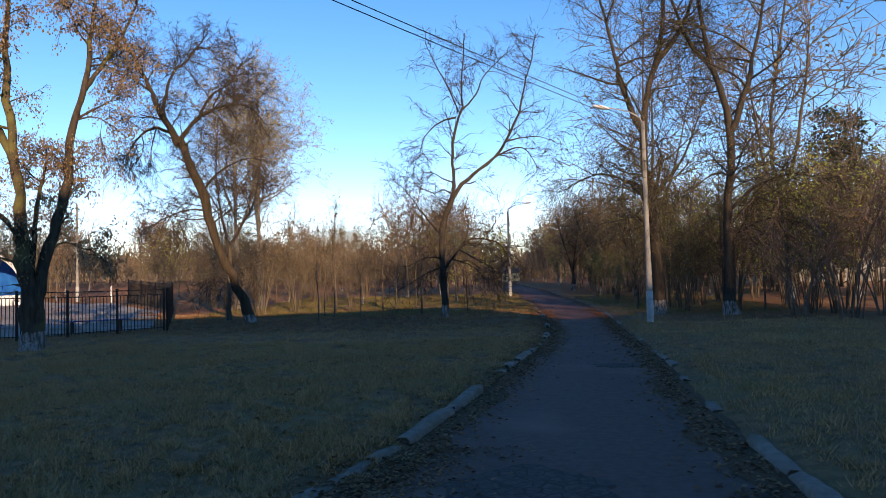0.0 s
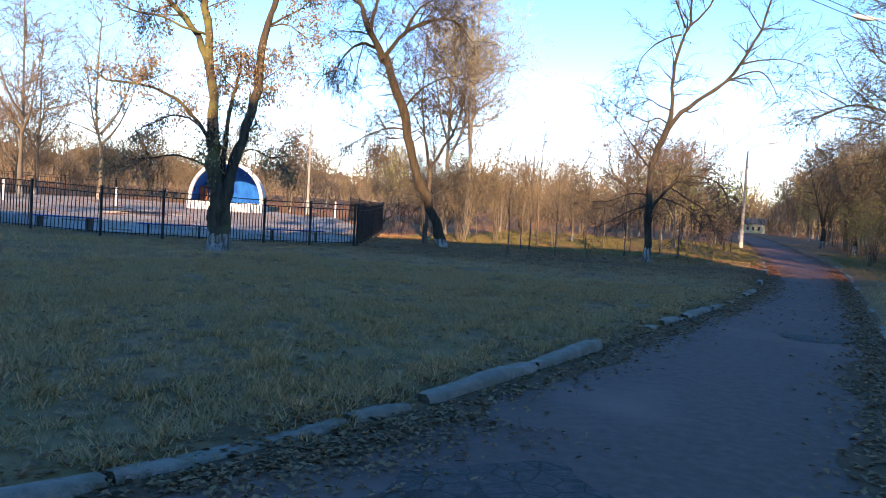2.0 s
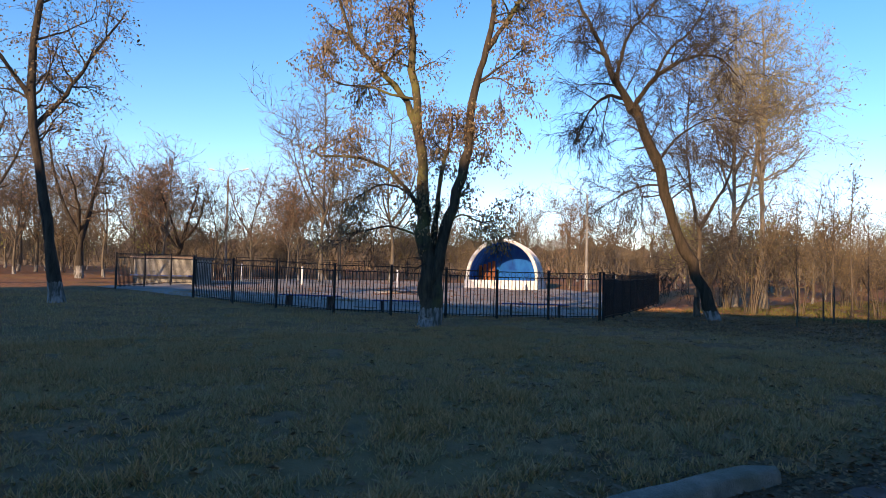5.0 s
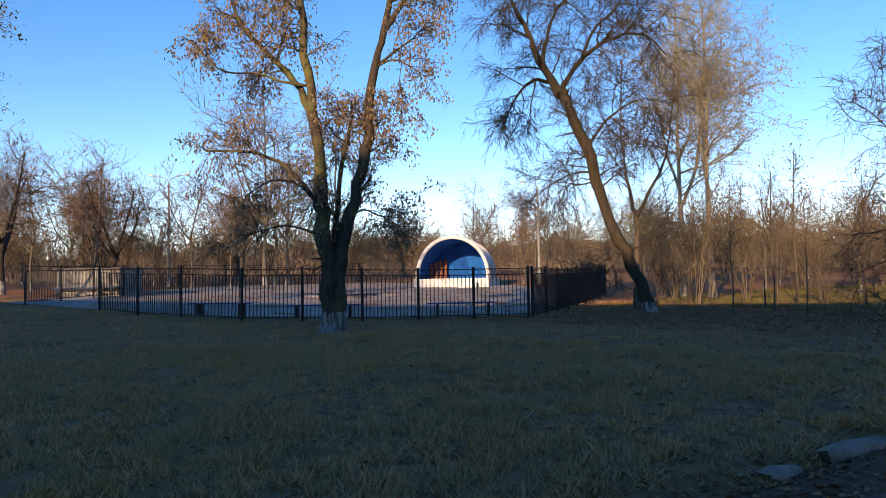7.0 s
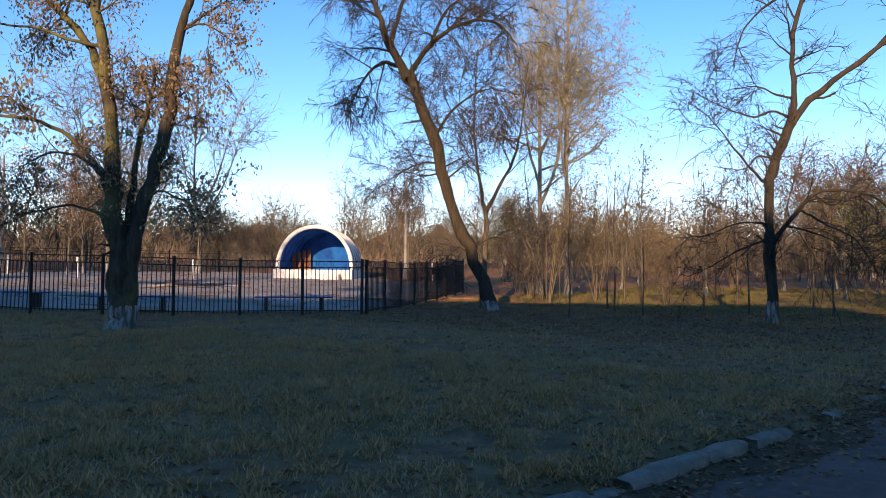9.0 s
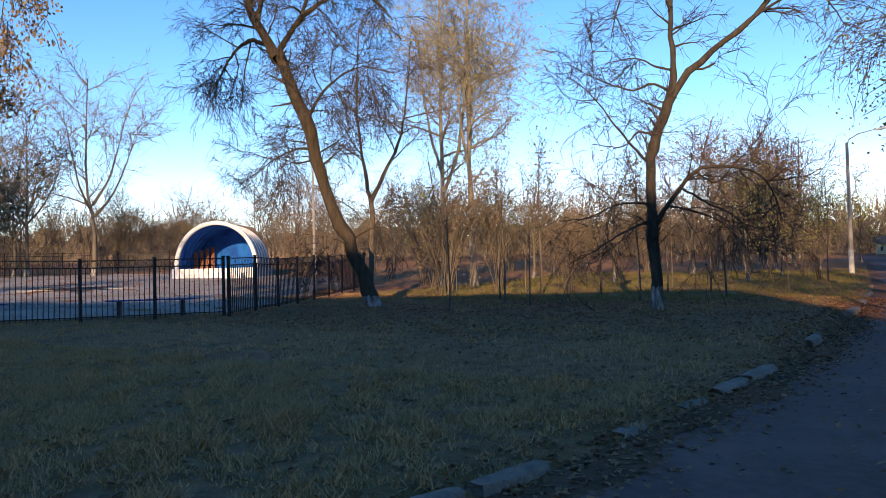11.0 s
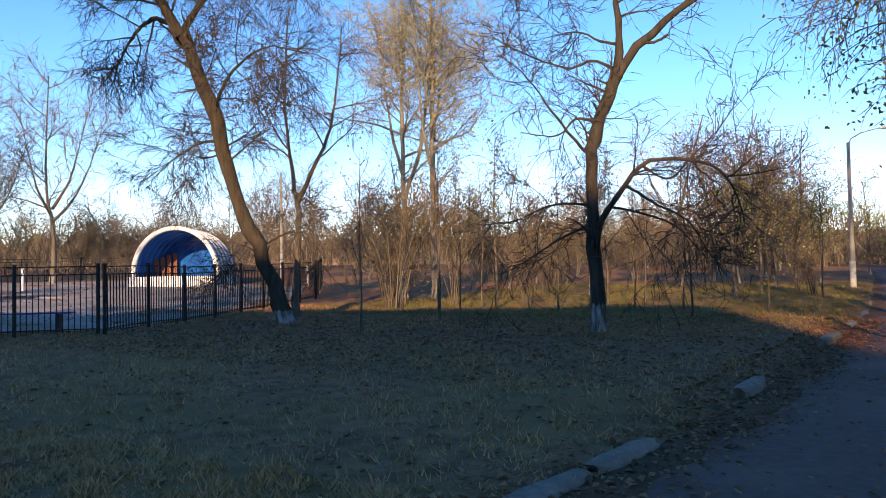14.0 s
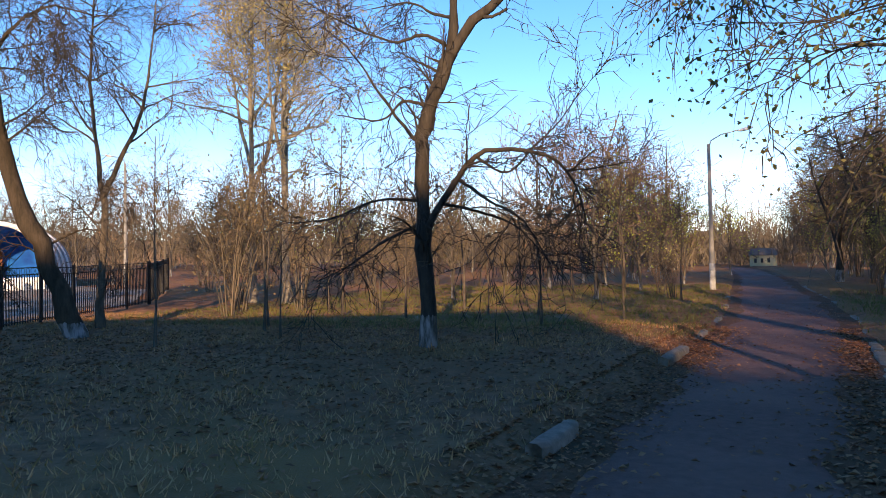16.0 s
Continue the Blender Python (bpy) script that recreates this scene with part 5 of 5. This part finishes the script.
for i, (x, y, t) in enumerate([(-12.35, 20.75, 44), (-14.6, 16.6, 44), (-17.6, 14.5, 25)]):
    m = Matrix.Translation((x, y, gz(x, y) + 0.025)) @ Matrix.Rotation(radians(t), 4, "Z")
    if i == 0:
        b0.matrix_world = m
    else:
        copy_thing(b0, m)


# ---- lamp posts, wires ----
def lamp_post(x, y, h, arm_turn, arms=1, label=""):
    ob = empty("lamp_post", Matrix.Translation((x, y, gz(x, y) - 0.05)) @ Matrix.Rotation(arm_turn, 4, "Z"))
    p = Acc()
    tube(p, [(0, 0, -0.3), (0, 0, h * 0.3), (0, 0, h * 0.31), (0, 0, h)], [0.115, 0.105, 0.095, 0.065], 12, True)
    pole = part("pole", p, M_POLE, ob)
    ft = Acc()
    tube(ft, [(0, 0, -0.3), (0, 0, 0.05), (0, 0, 1.15), (0, 0, 1.16)], [0.16, 0.128, 0.122, 0.112], 14, True)
    part("painted_foot", ft, M_FOOT, pole, "whitewashed foot")
    for k in range(arms):
        s = 1 if k == 0 else -1
        a = Acc()
        tube(a, [(0, 0, h - 0.15), (0.1 * s, 0, h + 0.15), (0.5 * s, 0, h + 0.38), (1.25 * s, 0, h + 0.55)], [0.03, 0.028, 0.025, 0.022], 8)
        arm = part("arm", a, M_METAL, ob)
        hd = bmesh.new()
        bmesh.ops.create_uvsphere(hd, u_segments=12, v_segments=8, radius=1, matrix=Matrix.Translation((1.5 * s, 0, h + 0.57)) @ Matrix.Rotation(-0.22 * s, 4, "Y") @ Matrix.Diagonal((0.33, 0.12, 0.075, 1)))
        part("lamp_head", bm_mesh("lamp_head", hd, M_LAMP, smooth=True), None, arm, "pale oval lamp head")
    return tagged(ob, label, "lamp post", "lamp posts along the path")


lamp_post(8.55, 20.9, 7.3, radians(185), 1, "concrete lamp post with one arm and whitewashed foot")
lamp_post(3.22, 47.2, 6.2, radians(15), 1, "far concrete lamp post with one curved arm")
lamp_post(-52, 27.5, 8.4, radians(40), 2, "tall double-armed lamp post behind the plaza")
lamp_post(-27.5, 43.6, 7.0, radians(175), 1, "lamp post behind the band shell")
lamp_post(-9.5, -10.2, 7.3, radians(185), 1, "concrete lamp post with one arm and whitewashed foot")
for dx, dz in ((0.0, 0.0), (0.12, -0.22)):
    w = Acc()
    t = np.linspace(0, 1, 24)[:, None]
    p0, p1 = np.array((8.5 + dx, 20.8, 7.25 + dz)), np.array((-9.5 + dx, -10.2, 7.6 + dz))
    pts = p0 + (p1 - p0) * t + np.array((0, 0, -1)) * 0.12 * 4 * t * (1 - t)
    tube(w, pts, np.full(24, 0.011), 5)
    tagged(new("overhead_wire", w.mesh("overhead_wire", M_WIRE)), "thin black overhead wire between lamp posts", "wire")

# white posts standing about the plaza
wp = Acc()
tube(wp, [(0, 0, -0.1), (0, 0, 1.2)], [0.06, 0.06], 10, True)
wp_me = wp.mesh("white_post", M_STAGEW)
for x, y in [(-33.5, 31.0), (-36.5, 25.5), (-42, 24), (-24.5, 42.8)]:
    o = new("white_post", wp_me)
    o.location = (x, y, gz(x, y))
    tagged(o, "short white-painted post beside the plaza", "post", "white posts")

# grey booth by the entrance
booth = empty("ticket_booth", Matrix.Translation((-37.2, 17.3, gz(-37.2, 17.3))) @ Matrix.Rotation(radians(40), 4, "Z"))
part("wall", bm_mesh("wall", box_bm(-1.8, -1.2, -0.2, 1.8, 1.2, 1.4), M_BOOTH, 0.02), None, booth)
part("roof", bm_mesh("roof", box_bm(-1.95, -1.35, 1.4, 1.95, 1.35, 1.52), M_ROOF, 0.02), None, booth, "brown flat roof")
part("shelf", bm_mesh("shelf", box_bm(-1.7, -1.75, 0.4, 1.9, -1.18, 0.47), M_BLUE, 0.01), None, booth, "blue painted ledge")
tagged(booth, "low grey plastered booth with flat brown roof", "booth")

# yellow house at the far end of the path
house = empty("house", Matrix.Translation((2.6, 101, gz(2.6, 101))) @ Matrix.Diagonal((0.22, 0.3, 0.36, 1)))
part("wall", bm_mesh("wall", box_bm(-6, 0, -1, 6, 8, 3.2), M_HOUSE, 0.02), None, house)
rf = bmesh.new()
vs = [rf.verts.new(c) for c in ((-6.5, -0.5, 3.2), (6.5, -0.5, 3.2), (6.5, 8.5, 3.2), (-6.5, 8.5, 3.2), (-6.5, 4, 5.4), (6.5, 4, 5.4))]
for f in ((0, 1, 5, 4), (2, 3, 4, 5), (0, 4, 3), (1, 2, 5), (3, 2, 1, 0)):
    rf.faces.new([vs[i] for i in f])
part("roof", bm_mesh("roof", rf, M_ROOF), None, house, "brown pitched roof")
for x in (-4, -1, 2):
    part("window", bm_mesh("window", box_bm(x, -0.04, 1.0, x + 1.2, 0.02, 2.3), M_PANE), None, house, "dark window")
tagged(house, "small yellow plastered house at the end of the path", "house")

# brick house half hidden by the thicket
hut = empty("house", Matrix.Translation((31.5, 60, gz(31.5, 60))) @ Matrix.Rotation(radians(-20), 4, "Z"))
part("wall", bm_mesh("wall", box_bm(-5, 0, -0.5, 5, 8, 7.2), M_BOOTH, 0.03), None, hut)
part("roof", bm_mesh("roof", box_bm(-5.5, -0.6, 7.2, 5.5, 8.6, 7.75), M_ROOF, 0.05), None, hut, "dark flat roof")
for x in (-3.6, -0.6, 2.4):
    for z in (1.2, 4.4):
        part("window", bm_mesh("window", box_bm(x, -0.05, z, x + 1.3, 0.03, z + 1.5), M_PANE, 0.01), None, hut, "dark window")
tagged(hut, "grey two-storey house with flat dark roof behind trees", "house")

# unseen apartment-like block behind, in three heights, added to shade the lawn
pane = bm_mesh("window", box_bm(-0.75, 0.005, 0, 0.75, 0.06, 1.5), M_PANE)
for x0, x1, top, storeys in ((-9.0, 12.0, 18.7, 5), (12.01, 30.0, 19.6, 5), (30.01, 41.0, 15.6, 5)):
    block = empty("shading_block", Matrix.Translation((-0.8, -37.6, 0)) @ Matrix.Rotation(radians(26.6), 4, "Z") @ Matrix.Translation((x0, 0, 0)))
    w = x1 - x0
    part("wall", bm_mesh("wall", box_bm(0, -12, -0.3, w, 0, top - 0.4), M_WALL, 0.03), None, block)
    part("roof", bm_mesh("roof", box_bm(-0.2, -12.4, top - 0.4, w + 0.2, 0.4, top), M_ROOF, 0.03), None, block)
    for s in range(storeys):
        for k in range(int(w / 3.6)):
            wdw = new("window", pane)
            wdw.parent = block
            wdw.location = (1.9 + k * 3.6, 0, 1.2 + s * 3.1)
    tagged(block, "unseen plastered block with rows of windows, added to cast shade", "building")

# ---- grass and fallen leaves ----
rg = np.random.default_rng(21)


def blades(n, x0, x1, y0, y1, h0, h1, name, mat=M_GRASS):
    x, y = rg.uniform(x0, x1, n), rg.uniform(y0, y1, n)
    clump = 0.6 * waves(x, y, 7, 0.22, 0.9, 22) + 0.32 * waves(x, y, 8, 1.2, 6.0)
    fray = 0.16 * waves(x, y, 9, 0.2, 1.0) + rg.normal(0, 0.1, n)
    keep = ((x < edge_l(y) - 0.1 + fray) | (x > edge_r(y) + 0.2 + fray)) & (clump + rg.normal(0, 0.5, n) > -0.55 + 1.7 * np.exp(-((y - 23.5) / 2.6) ** 2))
    x, y, clump = x[keep], y[keep], clump[keep]
    n = len(x)
    a = rg.uniform(0, 6.28, n)
    h = rg.uniform(h0, h1, n) * (1 + 0.55 * clump)
    w = 0.006 + 0.006 * rg.random(n)
    z = lawn_z(x, y) - 0.01
    ln = rg.normal(0, 0.6, (n, 2)) * h[:, None]
    v = np.stack([np.stack([x - w * np.cos(a), y - w * np.sin(a), z], 1), np.stack([x + w * np.cos(a), y + w * np.sin(a), z], 1), np.stack([x + ln[:, 0], y + ln[:, 1], z + np.maximum(h, 0.015)], 1)], 1)
    acc = Acc()
    acc.add(v, np.arange(n)[:, None] * 3 + np.array([0, 1, 2]))
    tagged(new(name, acc.mesh(name, mat, False)), "short uneven faded grass on the lawn", "grass", kind="stuff")


blades(400000, -9, 4.6, -1, 15, 0.022, 0.075, "grass")
blades(90000, -16, 4.8, 12, 32, 0.03, 0.08, "grass")
blades(60000, 6, 13, -4, 12, 0.03, 0.08, "grass")
blades(26000, 6.5, 15, 12, 24, 0.03, 0.09, "grass")
blades(75000, -27, -9, -2, 14, 0.035, 0.1, "grass")
blades(60000, -13, 5, 29, 52, 0.05, 0.13, "grass", M_GRASSG)
blades(16000, 7.5, 16, 24, 46, 0.05, 0.14, "grass", M_GRASSG)


def fallen(n, xf, y0, y1, size, name, zf, label):
    y = rg.uniform(y0, y1, n)
    x = xf(y, n)
    z = zf(x, y) + rg.uniform(0.004, 0.02, n)
    a = rg.uniform(0, 6.28, n)
    L = size * rg.uniform(0.6, 1.3, n)
    c, s = np.cos(a), np.sin(a)
    q = lambda u, w, h: np.stack([x + L * (u * c - w * s), y + L * (u * s + w * c), z + h * L], 1)
    v = np.stack([q(-0.5, 0, 0), q(0, 0.32, rg.uniform(0.05, 0.4, n)), q(0.5, 0, rg.uniform(0, 0.3, n)), q(0, -0.32, rg.uniform(0.05, 0.4, n))], 1)
    acc = Acc()
    acc.add(v, np.arange(n)[:, None] * 4 + np.array([0, 1, 2, 3]))
    tagged(new(name, acc.mesh(name, M_FALLEN, False)), label, "leaves", kind="stuff")


fallen(11000, lambda y, n: edge_l(y) + 0.12 + rg.normal(0, 0.3, n), -6, 32, 0.06, "fallen_leaves", lambda x, y: np.maximum(lawn_z(x, y), base_z(x, y) - 0.012), "dry brown leaves gathered along the kerb")
fallen(5000, lambda y, n: edge_r(y) - 0.1 - np.abs(rg.normal(0, 0.3, n)), -6, 32, 0.07, "fallen_leaves", lambda x, y: base_z(x, y) - 0.012, "dry brown leaves along the path edge")
fallen(9000, lambda y, n: edge_l(y) - 0.2 - np.abs(rg.normal(0, 6.0, n)), -2, 36, 0.07, "fallen_leaves", lawn_z, "scattered dry leaves on the lawn")
fallen(1200, lambda y, n: rg.uniform(edge_l(y) + 0.3, edge_r(y) - 0.3), 8, 40, 0.06, "fallen_leaves", lambda x, y: base_z(x, y) + 0.0, "scattered dry leaves on the path")
fallen(15000, lambda y, n: rg.normal(-4, 5.0, n).clip(-15, 4.4), 19, 31, 0.08, "fallen_leaves", lawn_z, "carpet of brown leaves under the trees")
fallen(1500, lambda y, n: edge_l(y) + 0.15 + np.abs(rg.normal(0, 0.5, n)), -0.8, 1.6, 0.05, "fallen_leaves", lambda x, y: base_z(x, y) - 0.008, "leaf crumbs gathered in a gap of the kerb")
fallen(5000, lambda y, n: -13.5 - 1.35 * np.abs(y - 24) * 0.6 - rg.uniform(0, 20, n), 16, 38, 0.09, "fallen_leaves", lambda x, y: lawn_z(x, y) + 0.03, "dry leaves blown over the plaza")
